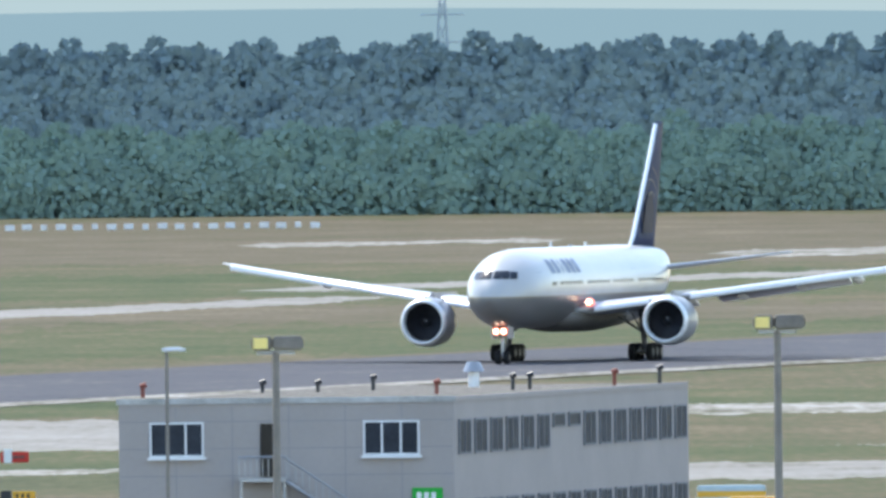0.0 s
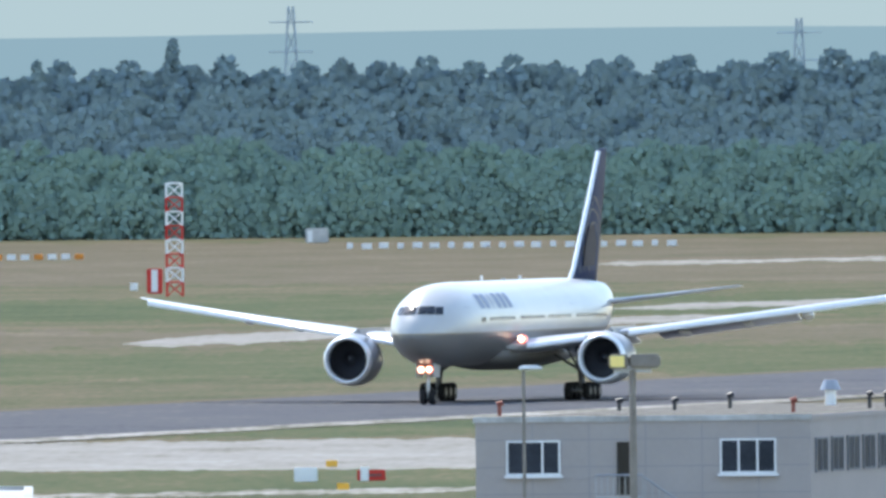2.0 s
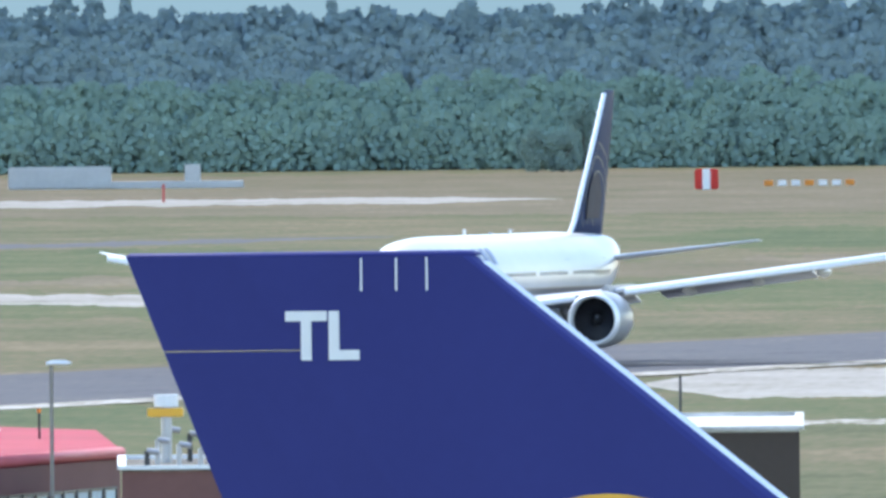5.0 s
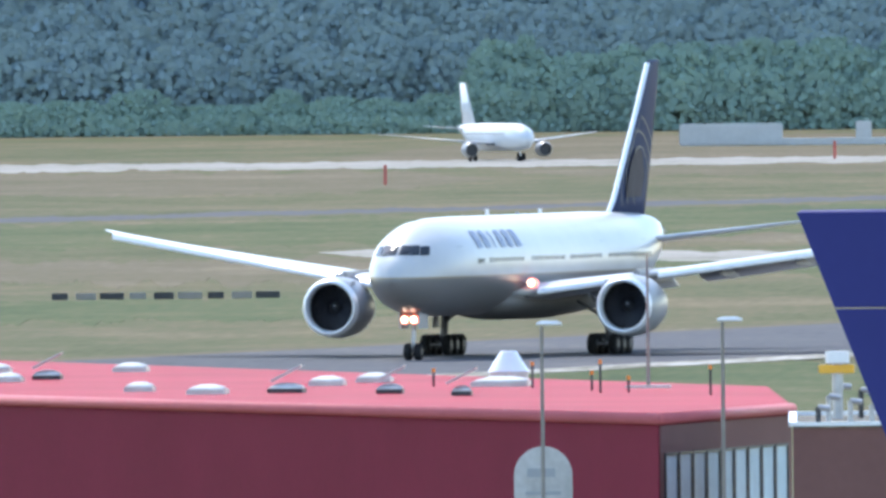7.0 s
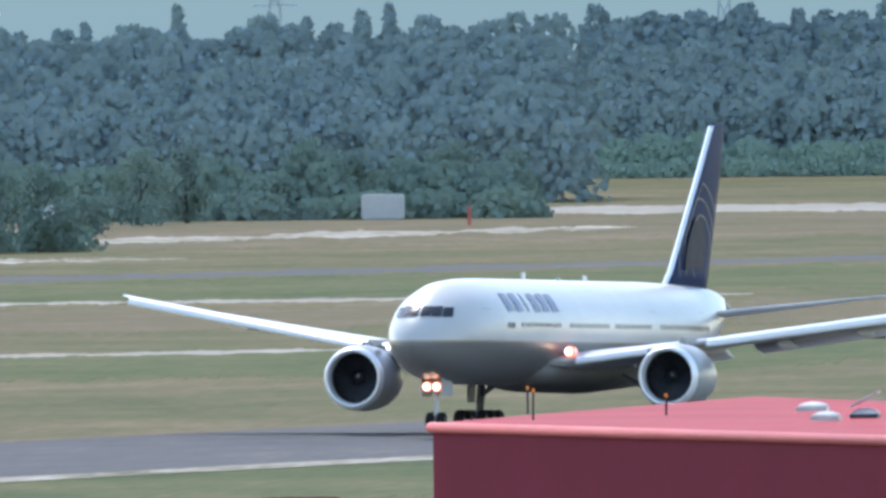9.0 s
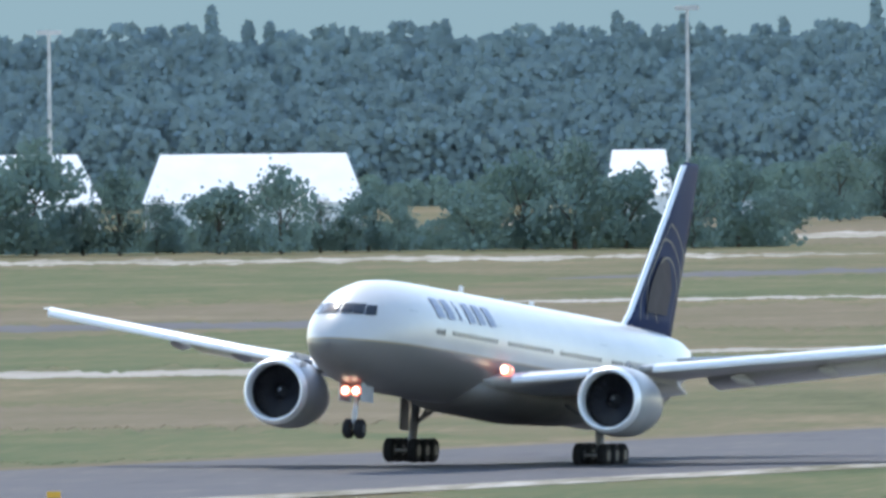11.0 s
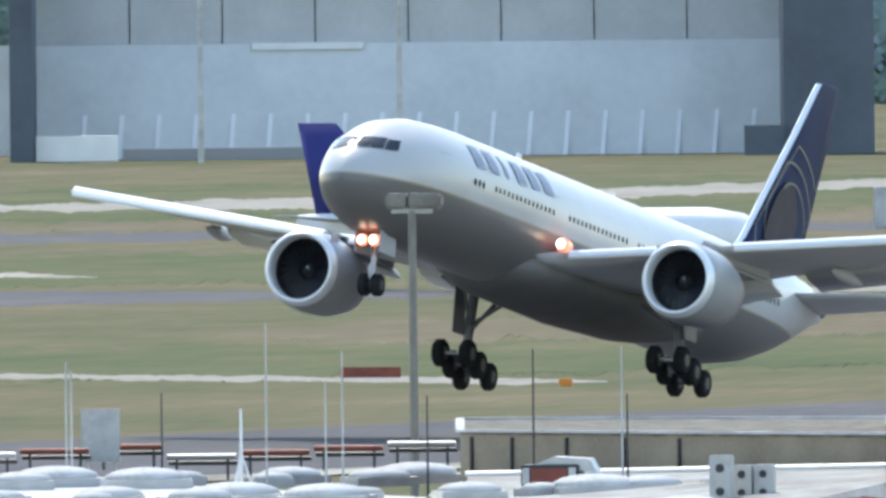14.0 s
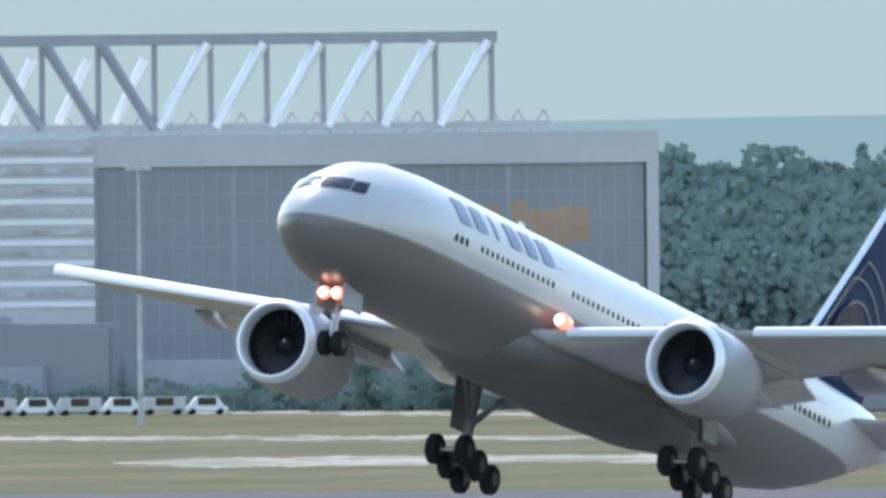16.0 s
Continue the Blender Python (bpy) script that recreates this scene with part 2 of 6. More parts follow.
def lane(name, p0, p1, l0, l1, material, z, label="", category="ground"):
    """A strip along the runway's axis: p across, l along."""
    bm = bmesh.new()
    n = 24
    for k in range(n):
        a, b = l0 + (l1 - l0) * k / n, l0 + (l1 - l0) * (k + 1) / n
        bm.faces.new([bm.verts.new(BACK * l + SIDE * p + Vector((0, 0, z))) for l, p in ((a, p0), (b, p0), (b, p1), (a, p1))])
    bmesh.ops.remove_doubles(bm, verts=bm.verts, dist=0.01)
    return tagged(part(name, bm, material), label, category, kind="structure")


lane("runway", 583, 630, 900, 4600, ASPHALT, 0.062, "dark grey asphalt runway with pale verges", "runway")
lane("verge", 577, 583, 900, 4600, PALE, 0.0605, "pale gravel verge along the runway", "verge")
lane("verge", 630, 634, 900, 4600, DRY, 0.059, "dry verge along the runway", "verge")


LAYER = [0]


def band(name, u0, u1, a0, a1, b0, b1, material, z, label, category="grass", wave=2.0):
    """A strip of ground from bearing u0 to u1, its far edge at depression a0 to a1, its near edge at b0 to b1, with uneven borders."""
    bm = bmesh.new()
    n = 420
    LAYER[0] += 1
    z = 0.002 + 0.0008 * LAYER[0]
    rows = []
    for k in range(n + 1):
        f = k / n
        u = u0 + (u1 - u0) * f
        w = [wave * noise.noise(Vector((u * 0.02, s, a0 * 0.1))) + 0.7 * wave * noise.noise(Vector((u * 0.07, s, a0))) + 0.9 * wave * noise.noise(Vector((u * 0.015, s + 3, a0 * 0.3))) + 0.45 * wave * noise.noise(Vector((u * 0.21, s, a0))) for s in (1.5, 7.5)]
        t = min(1.0, 12 * f, 12 * (1 - f))
        mid = (a0 + (a1 - a0) * f + b0 + (b1 - b0) * f) / 2
        va, vb = mid + (a0 + (a1 - a0) * f + w[0] - mid) * t, mid + (b0 + (b1 - b0) * f + w[1] - mid) * t
        rows.append((bm.verts.new(on_ground(u, va) + Vector((0, 0, z))), bm.verts.new(on_ground(u, vb) + Vector((0, 0, z))), bm.verts.new(on_ground(u, vb + 0.5) + Vector((0, 0, -0.03)))))
    for p, q in zip(rows, rows[1:]):
        bm.faces.new((p[0], q[0], q[1], p[1]))
        bm.faces.new((p[1], q[1], q[2], p[2]))
    return tagged(part(name, bm, material), label, category, kind="structure")


# far brown heath before the first wood, then green and dry belts
band("dry_field", 2300, -2600, 386, 386, 470, 455, DRY, 0.004, "far brownish dry grass field", wave=4)
band("green_field", 2300, -900, 484, 484, 524, 526, GREEN, 0.004, "green mown grass belt", wave=6)
band("green_field", 2300, -2600, 575, 590, 622, 636, GREEN, 0.004, "green mown grass belt", wave=7)
band("dry_field", 2300, -2600, 540, 545, 566, 575, DRY, 0.006, "dry grass belt", wave=7)
band("green_field", 2300, -1200, 690, 702, 735, 728, GREEN, 0.004, "green grass before the runway", wave=3)
band("taxiway", -420, 690, 556, 520, 574, 530, CONCRETE, 0.012, "pale concrete taxiway strip", "taxiway", 2)
band("taxiway", 420, 2300, 506, 470, 517, 478, CONCRETE, 0.012, "pale concrete taxiway strip", "taxiway", 2)
band("taxiway", 2300, 1000, 718, 720, 736, 738, PALE, 0.010, "pale gravel strip", "taxiway", 2.5)
band("taxiway", 1250, 2300, 448, 440, 460, 452, PALE, 0.012, "far pale gravel strip", "taxiway", 2)
band("gravel_line", 420, 1000, 429, 424, 435, 430, PALE, 0.012, "far pale gravel line", "verge", 2)
band("taxiway", 1000, -870, 738, 738, 798, 788, CONCRETE, 0.010, "broad pale concrete taxiway", "taxiway", 2.5)
band("taxiway", 2300, 1000, 796, 796, 850, 854, CONCRETE, 0.012, "pale concrete taxiway", "taxiway", 3)
band("green_field", 2300, -900, 798, 788, 822, 828, GREEN, 0.006, "green strip by the taxiway", wave=2)
band("gravel_line", 900, -900, 818, 833, 824, 839, PALE, 0.014, "pale gravel service line", "verge", 2)
band("gravel_line", 900, -420, 908, 932, 914, 940, PALE, 0.014, "pale gravel service line", "verge", 2)
band("apron", 2300, -300, 914, 945, 1100, 1100, ASPHALT, 0.010, "grey asphalt apron", "apron", 2)
# middle stretch
band("taxiway", -1500, -2620, 600, 583, 622, 594, CONCRETE, 0.012, "pale concrete taxiway strip", "taxiway", 2)
band("taxiway", -1000, -3800, 428, 428, 438, 442, CONCRETE, 0.012, "far pale taxiway", "taxiway", 2)
band("asphalt_strip", -1300, -4900, 494, 548, 500, 556, ASPHALT, 0.012, "far asphalt taxiway", "taxiway", 2)
band("green_field", -1300, -4900, 510, 560, 560, 596, GREEN, 0.004, "green grass belt", wave=6)
band("dry_field", -2300, -5200, 442, 446, 480, 500, DRY, 0.004, "dry grass belt", wave=6)
band("green_field", -2300, -5300, 664, 686, 700, 735, GREEN, 0.005, "green grass belt", wave=7)
band("dry_field", -2300, -5300, 600, 600, 640, 640, DRY, 0.005, "dry grass belt", wave=8)
band("gravel_line", -3300, -5000, 584, 590, 588, 594, CONCRETE, 0.014, "pale service road", "road", 2)
band("gravel_line", -4000, -5000, 676, 684, 681, 690, CONCRETE, 0.014, "pale service road", "road", 2)
band("gravel_line", -3500, -4900, 462, 484, 470, 493, PALE, 0.014, "pale sandy track before the trees", "road", 3)
band("green_field", -1500, -5300, 775, 850, 900, 960, GREEN, 0.004, "green grass beside the runway", wave=4)
# stretch before the white halls
band("road", -4300, -6500, 511, 515, 516, 521, PALE, 0.014, "pale service road", "road", 3)
band("asphalt_strip", -4900, -9900, 622, 640, 632, 656, ASPHALT, 0.012, "asphalt taxiway", "taxiway", 2)
band("taxiway", -4900, -6700, 708, 708, 716, 720, CONCRETE, 0.012, "pale concrete strip", "taxiway", 2)
band("taxiway", -6700, -8000, 735, 748, 742, 756, CONCRETE, 0.012, "pale concrete strip", "taxiway", 2)
band("green_field", -4900, -9500, 524, 560, 580, 620, GREEN, 0.004, "green grass belt", wave=6)
band("dry_field", -4900, -9500, 590, 625, 618, 636, DRY, 0.005, "dry grass belt", wave=6)
band("green_field", -4900, -9500, 640, 680, 700, 732, GREEN, 0.005, "green grass belt", wave=7)
band("dry_field", -4900, -8800, 760, 800, 800, 840, DRY, 0.005, "dry grass belt", wave=8)
band("green_field", -4900, -9900, 815, 845, 860, 905, GREEN, 0.006, "green grass belt", wave=7)
band("gravel_line", -5100, -6200, 1020, 1052, 1030, 1060, PALE, 0.014, "pale gravel service line", "verge", 2)
band("reddish_field", -4900, -6600, 1060, 1066, 1092, 1096, HEATH, 0.008, "reddish dry grass", wave=4)
band("green_field", -4900, -6600, 984, 992, 1020, 1050, GREEN, 0.006, "green grass beside the runway", wave=3)
band("reddish_field", -4900, -6600, 1116, 1116, 1140, 1140, HEATH, 0.008, "reddish dry grass", wave=4)
# stretch before the hangars
band("taxiway", -7100, -8500, 543, 575, 552, 598, CONCRETE, 0.012, "pale sandy taxiway shoulder", "taxiway", 3)
band("taxiway", -8500, -9500, 575, 590, 598, 596, CONCRETE, 0.010, "pale sandy taxiway shoulder", "taxiway", 3)
band("taxiway", -9000, -9950, 712, 664, 718, 694, PALE, 0.012, "pale sandy strip", "taxiway", 3)
band("asphalt_strip", -8300, -10000, 744, 737, 756, 768, ASPHALT, 0.012, "asphalt taxiway", "taxiway", 2)
band("taxiway", -9760, -10150, 668, 668, 706, 704, PALE, 0.012, "grey concrete taxiway", "taxiway", 2)
band("gravel_line", -9950, -11750, 573, 571, 586, 585, PALE, 0.014, "pale sandy strip", "taxiway", 2)
band("asphalt_strip", -9800, -12800, 742, 740, 768, 752, ASPHALT, 0.012, "asphalt taxiway", "taxiway", 2)
band("asphalt_strip", -9900, -12800, 638, 630, 657, 646, ASPHALT, 0.013, "asphalt taxiway", "taxiway", 2)
band("gravel_line", -10800, -12800, 500, 464, 505, 470, PALE, 0.014, "pale service road", "road", 2)
band("gravel_line", -10800, -12800, 540, 520, 545, 527, PALE, 0.014, "pale service road", "road", 2)
band("gravel_line", -8100, -9900, 905, 872, 912, 880, CONCRETE, 0.014, "pale gravel line along the runway", "verge", 2)


# ---- the departing airliner: x forward, origin under the main wheels ----
def hull_rings(stations, seg=40):
    rings = []
    for x, zc, ry, rz in stations:
        rings.append([Vector((x, ry * math.cos(2 * math.pi * i / seg), zc + rz * math.sin(2 * math.pi * i / seg))) for i in range(seg)])
    return rings


def wheel(parent, r, w, x, y, z):
    bm = bmesh.new()
    loft(bm, [[Vector((q * math.cos(2 * math.pi * i / 20), s, q * math.sin(2 * math.pi * i / 20))) for i in range(20)]
              for s, q in ((-w / 2, r * 0.55), (-w / 2, r * 0.86), (-w * 0.3, r), (w * 0.3, r), (w / 2, r * 0.86), (w / 2, r * 0.55))])
    o = part("wheel", bm, RUBBER, parent, "black aircraft tyre on a hub darkened to a silhouette")
    o.matrix_basis = pose(x, y, z)
    # Hub darkened to merge with its tyre, as in silhouette.
    hub = part("hub", barred((0, -w / 2 - 0.02, 0), (0, w / 2 + 0.02, 0), r * 0.45, 14), DARK, o)
    return o


def make_engine(parent, side):
    eng = part("engine", turned(bmesh.new(), [(0.0, 1.70), (-0.25, 1.88), (-0.9, 2.0), (-2.2, 2.05), (-3.8, 1.95), (-5.3, 1.62), (-5.3, 1.45), (-3.0, 1.6)], 40), NACELLE, parent, "grey nacelle of a large turbofan", True)
    eng.matrix_basis = pose(12.7, 9.61 * side, 3.17) @ Matrix.Diagonal((0.95, 0.95, 0.95, 1))
    part("inlet_lip", turned(bmesh.new(), [(-0.38, 1.93), (-0.12, 1.86), (0.06, 1.76), (0.1, 1.69), (0.02, 1.61), (-0.3, 1.56), (-0.75, 1.56)], 40), GLINTMETAL, eng, "polished metal inlet lip", True)
    part("duct", turned(bmesh.new(), [(-0.7, 1.56), (-1.5, 1.57), (-2.0, 1.57)], 40), DARK, eng, "dark inlet duct", True)
    bm = bmesh.new()
    vs = []
    for rr, tw in ((0.42, 0.9), (1.0, 0.6), (1.54, 0.35)):
        for q in (-1, 1):
            b = q * 0.13 * 1.2 / max(rr, 0.6)
            vs.append(bm.verts.new((-1.35 - q * 0.16 * tw, rr * math.cos(b), rr * math.sin(b))))
    bm.faces.new((vs[0], vs[1], vs[3], vs[2]))
    bm.faces.new((vs[2], vs[3], vs[5], vs[4]))
    blade = part("fan_blade", bm, FAN, eng)
    for k in range(1, 22):
        twin(blade, eng, pose(0, 0, 0, k * 360 / 22, 0, 0))
    part("backing", turned(bmesh.new(), [(-1.75, 1.57), (-1.75, 0.01)], 32), DARK, eng)
    part("spinner", turned(bmesh.new(), [(-0.75, 0.01), (-0.9, 0.14), (-1.2, 0.33), (-1.5, 0.45)], 20), DARK, eng, "dark spinner", True)
    bm = bmesh.new()
    bm.faces.new([bm.verts.new((-0.93 + 0.012, 0.06 + 0.07 * math.cos(k * 0.9), 0.1 + 0.10 * math.sin(k * 0.9))) for k in range(7)])
    part("spinner_mark", bm, WHITE, eng, "white swirl on the spinner")
    part("core", turned(bmesh.new(), [(-4.2, 1.1), (-5.5, 1.05), (-6.6, 0.75), (-6.6, 0.6), (-7.4, 0.2), (-7.6, 0.01)], 28), METAL, eng, "bare metal exhaust cone", True)
    part("pylon", boxed(1.2, 9.6, 9.61 * side - 0.22, 9.61 * side + 0.22, 4.6, 5.45, bevel=0.15), NACELLE, parent, "grey engine pylon")
    # fairing strake
    part("strake", boxed(-1.6, -0.6, -side * 1.35 - 0.03, -side * 1.35 + 0.03, 1.3, 1.75), NACELLE, eng)
    return eng


def make_wing(parent, side):
    sec = []
    for y, le, ch, z, th in ((2.2, 13.4, 15.6, 4.0, 0.062), (3.4, 12.6, 14.4, 4.15, 0.062), (9.8, 8.2, 9.8, 5.1, 0.052), (17, 3.3, 6.9, 6.18, 0.045), (24, -1.4, 4.6, 7.22, 0.042), (28.6, -4.9, 2.9, 7.97, 0.04), (30.2, -7.2, 1.3, 8.27, 0.04)):
        sec.append(foil(le, ch, y * side, z, th))
    w = part("wing", loft(bmesh.new(), sec), WING, parent, "pale grey swept wing with bright leading edge", True)
    # leading-edge slats, drooped for take-off
    for y0, y1 in ((4.0, 8.6), (10.6, 15.5), (15.52, 19.8), (19.82, 24.0), (24.02, 28.9)):
        rings = []
        for y in (y0, y1):
            f = (y - 3.4) / 6.4 if y < 9.8 else 1 + (y - 9.8) / 19
            le = 12.6 - 0.6875 * (y - 3.4) if y < 9.8 else 8.2 - 0.68 * (y - 9.8)
            z = 4.15 + 0.1484 * (y - 3.4) if y < 9.8 else 5.1 + 0.1515 * (y - 9.8)
            c = 1.0 - 0.02 * y
            rings.append([Vector((le + 0.42 - c * k, y * side, z - 0.20 + dz)) for k, dz in ((0, 0), (0.15, 0.2), (0.5, 0.34), (1.1, 0.42), (0.8, 0.22), (0.4, -0.02), (0.12, -0.12))])
        part("slat", loft(bmesh.new(), rings), SLAT, w, "bright white leading-edge slat, sun glare put into its colour")
    # flaps
    for y0, y1 in ((3.6, 9.0), (10.8, 20.5)):
        rings = []
        for y in (y0, y1):
            te = (12.6 - 0.6875 * (y - 3.4) - (14.4 - 0.72 * (y - 3.4))) if y < 9.8 else (8.2 - 0.68 * (y - 9.8) - (9.8 - 0.37 * (y - 9.8)))
            z = 4.15 + 0.1484 * (y - 3.4) if y < 9.8 else 5.1 + 0.1515 * (y - 9.8)
            rings.append([Vector((te + 1.1 - dx, y * side, z + dz - 0.1)) for dx, dz in ((0, 0), (0.4, 0.1), (2.2, -0.5), (2.3, -0.6), (0.5, -0.3))])
        part("flap", loft(bmesh.new(), rings), WING, w, "extended trailing-edge flap", True)
    # flap-track fairings
    for y, ln in ((6.8, 6.2), (12.6, 5.2), (17.0, 4.4), (21.2, 3.6)):
        te = (12.6 - 0.6875 * (y - 3.4) - (14.4 - 0.72 * (y - 3.4))) if y < 9.8 else (8.2 - 0.68 * (y - 9.8) - (9.8 - 0.37 * (y - 9.8)))
        z = 4.15 + 0.1484 * (y - 3.4) if y < 9.8 else 5.1 + 0.1515 * (y - 9.8)
        part("flap_fairing", turned(bmesh.new(), [(te + ln * 0.55, 0.05), (te + ln * 0.35, 0.26), (te, 0.36), (te - ln * 0.25, 0.24), (te - ln * 0.45, 0.03)], 12, (0, y * side, z - 0.42)), WING, w, "flap-track fairing", True)
    part("landing_light", turned(bmesh.new(), [(0.9, 0.02), (0.85, 0.22), (0.6, 0.33), (-0.1, 0.25)], 14, (11.6, 3.55 * side, 4.66)), LAMPBLOOM, w, "red bloom shell round the lit landing lamp in the wing root")
    part("lamp_core", turned(bmesh.new(), [(0.9, 0.01), (0.88, 0.16), (0.8, 0.22)], 12, (11.66, 3.55 * side, 4.66)), LAMPCORE, w)
    return w


airliner = holder("airliner", "white wide-body twin-jet airliner with grey belly and navy fin taking off", "airplane")
ST = [(31.77, 5.0, 0.05, 0.05), (31.5, 5.0, 0.62, 0.6), (30.9, 5.08, 1.3, 1.22), (30.0, 5.2, 1.82, 1.76), (28.6, 5.42, 2.38, 2.36), (27.0, 5.6, 2.74, 2.76), (25.0, 5.72, 2.97, 3.0), (22.5, 5.78, 3.06, 3.08), (20, 5.8, 3.1, 3.1)]
ST += [(20 - 2.2 * k, 5.8, 3.1, 3.1) for k in range(1, 16)]
ST += [(-15.5, 5.85, 3.04, 3.02), (-18.5, 6.08, 2.82, 2.75), (-21.5, 6.45, 2.42, 2.32), (-24.2, 6.85, 1.9, 1.85), (-26.8, 7.2, 1.28, 1.35), (-28.8, 7.4, 0.62, 0.9), (-30.4, 7.5, 0.12, 0.55)]
fuselage = part("fuselage", loft(bmesh.new(), hull_rings(ST)), HULL, airliner, "white fuselage with grey underside and thin gold line", True)
# belly fairing
part("belly_fairing", loft(bmesh.new(), hull_rings([(15.5, 3.6, 0.4, 0.2), (13, 3.55, 2.6, 0.95), (9, 3.5, 3.35, 1.2), (0, 3.5, 3.45, 1.25), (-6, 3.6, 3.2, 1.1), (-10, 3.8, 2.2, 0.7), (-12, 3.9, 0.4, 0.2)], 28)), BELLY, airliner, "grey wing-to-body fairing", True)
wings = {s: make_wing(airliner, s) for s in (1, -1)}
engines = {s: make_engine(airliner, s) for s in (1, -1)}
# tail
fin = part("fin", loft(bmesh.new(), [foil(-17.6, 9.2, 0, 8.35, 0.05, True), foil(-19.3, 8.0, 0, 9.6, 0.05, True), foil(-25.2, 4.6, 0, 15.6, 0.05, True), foil(-27.7, 2.9, 0, 18.3, 0.05, True), foil(-28.2, 2.3, 0, 18.5, 0.03, True)]), NAVY, airliner, "navy blue fin with dull gold globe lines", True)
part("fin_leading_edge", loft(bmesh.new(), [[Vector((x + dx, dy, z)) for dx, dy in ((0.06, 0), (-0.22, 0.17), (-0.22, -0.17))] for x, z in ((-17.7, 8.5), (-19.3, 9.6), (-25.2, 15.6), (-27.7, 18.3))]), GLINTMETAL, fin, "bright metal leading edge")
for s in (1, -1):
    for k, (r0, r1, a0, a1, cx, cz) in enumerate(((4.5, 4.6, -20, 160, -24.6, 10.4), (3.3, 3.4, -40, 170, -24.6, 10.6), (2.1, 2.2, -60, 180, -24.8, 10.8))):
        bm = bmesh.new()
        vs = []
        for i in range(37):
            a = radians(a0 + (a1 - a0) * i / 36)
            x, z = cx + r0 * math.cos(a) * 0.9, cz + r0 * math.sin(a)
            if x > -19.7 - (z - 9.6) * 1.0 or x < -26.7 - (z - 9.6) * 0.43 or z < 9.2:
                continue
            vs.append([bm.verts.new((cx + r * math.cos(a) * 0.9, s * (0.27 + 0.02 * k), cz + r * math.sin(a))) for r in (r0, r1)])
        for p, q in zip(vs, vs[1:]):
            bm.faces.new((p[0], p[1], q[1], q[0]))
        part("globe_line", bm, PALEGOLD, fin, "pale gold curved line")
    bm = bmesh.new()
    bm.faces.new([bm.verts.new((x, s * y, z)) for x, y, z in ((-21.4, 0.36, 9.75), (-25.2, 0.27, 9.75), (-25.9, 0.27, 11.2), (-25.4, 0.28, 12.6), (-24.2, 0.3, 13.0), (-22.9, 0.33, 12.2), (-21.9, 0.35, 11.0))])
    part("globe", bm, GOLD, fin, "dull gold globe on the fin")
for s in (1, -1):
    part("tailplane", loft(bmesh.new(), [foil(-19.4, 8.2, 0.9 * s, 6.95, 0.045), foil(-20.8, 7.1, 2.4 * s, 7.1, 0.045), foil(-27.2, 2.6, 10.6 * s, 8.1, 0.04)]), WING, airliner, "grey tailplane", True)
part("tail_cone", turned(bmesh.new(), [(-30.1, 0.4), (-30.6, 0.32), (-30.65, 0.01)], 16, (0, 0, 7.5)), METAL, airliner)


# flight-deck windows, wrapped on the nose
def hull_at(x, ang):
    for (x0, c0, y0, z0), (x1, c1, y1, z1) in zip(ST, ST[1:]):
        if x0 >= x >= x1:
            f = (x0 - x) / (x0 - x1)
            c, ry, rz = c0 + (c1 - c0) * f, y0 + (y1 - y0) * f, z0 + (z1 - z0) * f
            return Vector((x, ry * math.cos(ang), c + rz * math.sin(ang)))
    return Vector((x, 0, 6))


def at_height(x, z, side, out=0.03):
    """The point of the hull's side at station x and height z."""
    lo, hi = -1.57, 1.57
    for _ in range(40):
        m = (lo + hi) / 2
        if hull_at(x, m).z < z:
            lo = m
        else:
            hi = m
    p = hull_at(x, lo)
    n = Vector((0.25, p.y, p.z - 5.6)).normalized()
    p = p + n * out
    return Vector((p.x, p.y * side, p.z))


def nose_at(y, z, side, out=0.035):
    """The point of the nose at half-width y and height z."""
    lo, hi = 22.0, 31.7
    for _ in range(40):
        m = (lo + hi) / 2
        p = hull_at(m, 0.0)
        top = hull_at(m, 1.5708).z
        w = 0.0 if top <= z else p.y * math.sqrt(max(0.0, 1 - ((z - p.z) / (top - p.z)) ** 2))
        if w > y:
            lo = m
        else:
            hi = m
    return Vector((lo + out * 1.2, (y + out) * side, z + out * 0.6))


for s in (1, -1):
    for ya, yb, za, zb in ((0.04, 0.66, 6.62, 7.2), (0.72, 1.22, 6.6, 7.2), (1.28, 1.72, 6.58, 7.14)):
        bm = bmesh.new()
        g = 4
        grid = [[bm.verts.new(nose_at(ya + (yb - ya) * i / g - (0.12 * j / g if ya > 0.1 else 0), za + (zb - za) * j / g, s)) for j in range(g + 1)] for i in range(g + 1)]
        for i in range(g):
            for j in range(g):
                bm.faces.new((grid[i][j], grid[i + 1][j], grid[i + 1][j + 1], grid[i][j + 1]))
        part("windscreen_pane", bm, GLASS, airliner, "dark flight-deck window")

# cabin windows: pieces on one mesh
bm = bmesh.new()
bm.faces.new([bm.verts.new((0.13 * math.cos(k * math.pi / 4 + 0.39), 0, 0.2 * math.sin(k * math.pi / 4 + 0.39))) for k in range(8)])
first = None
for s in (1, -1):
    for k in range(76):
        x = 22.6 - 0.53 * k
        if k in (3, 4, 20, 21, 22, 38, 39, 54, 55, 56):
            continue
        m = pose(x, s * 3.08, 6.15)
        if first is None:
            first = part("cabin_window", bm, GLASS, airliner)
            first.matrix_basis = m
        else:
            twin(first, airliner, m)
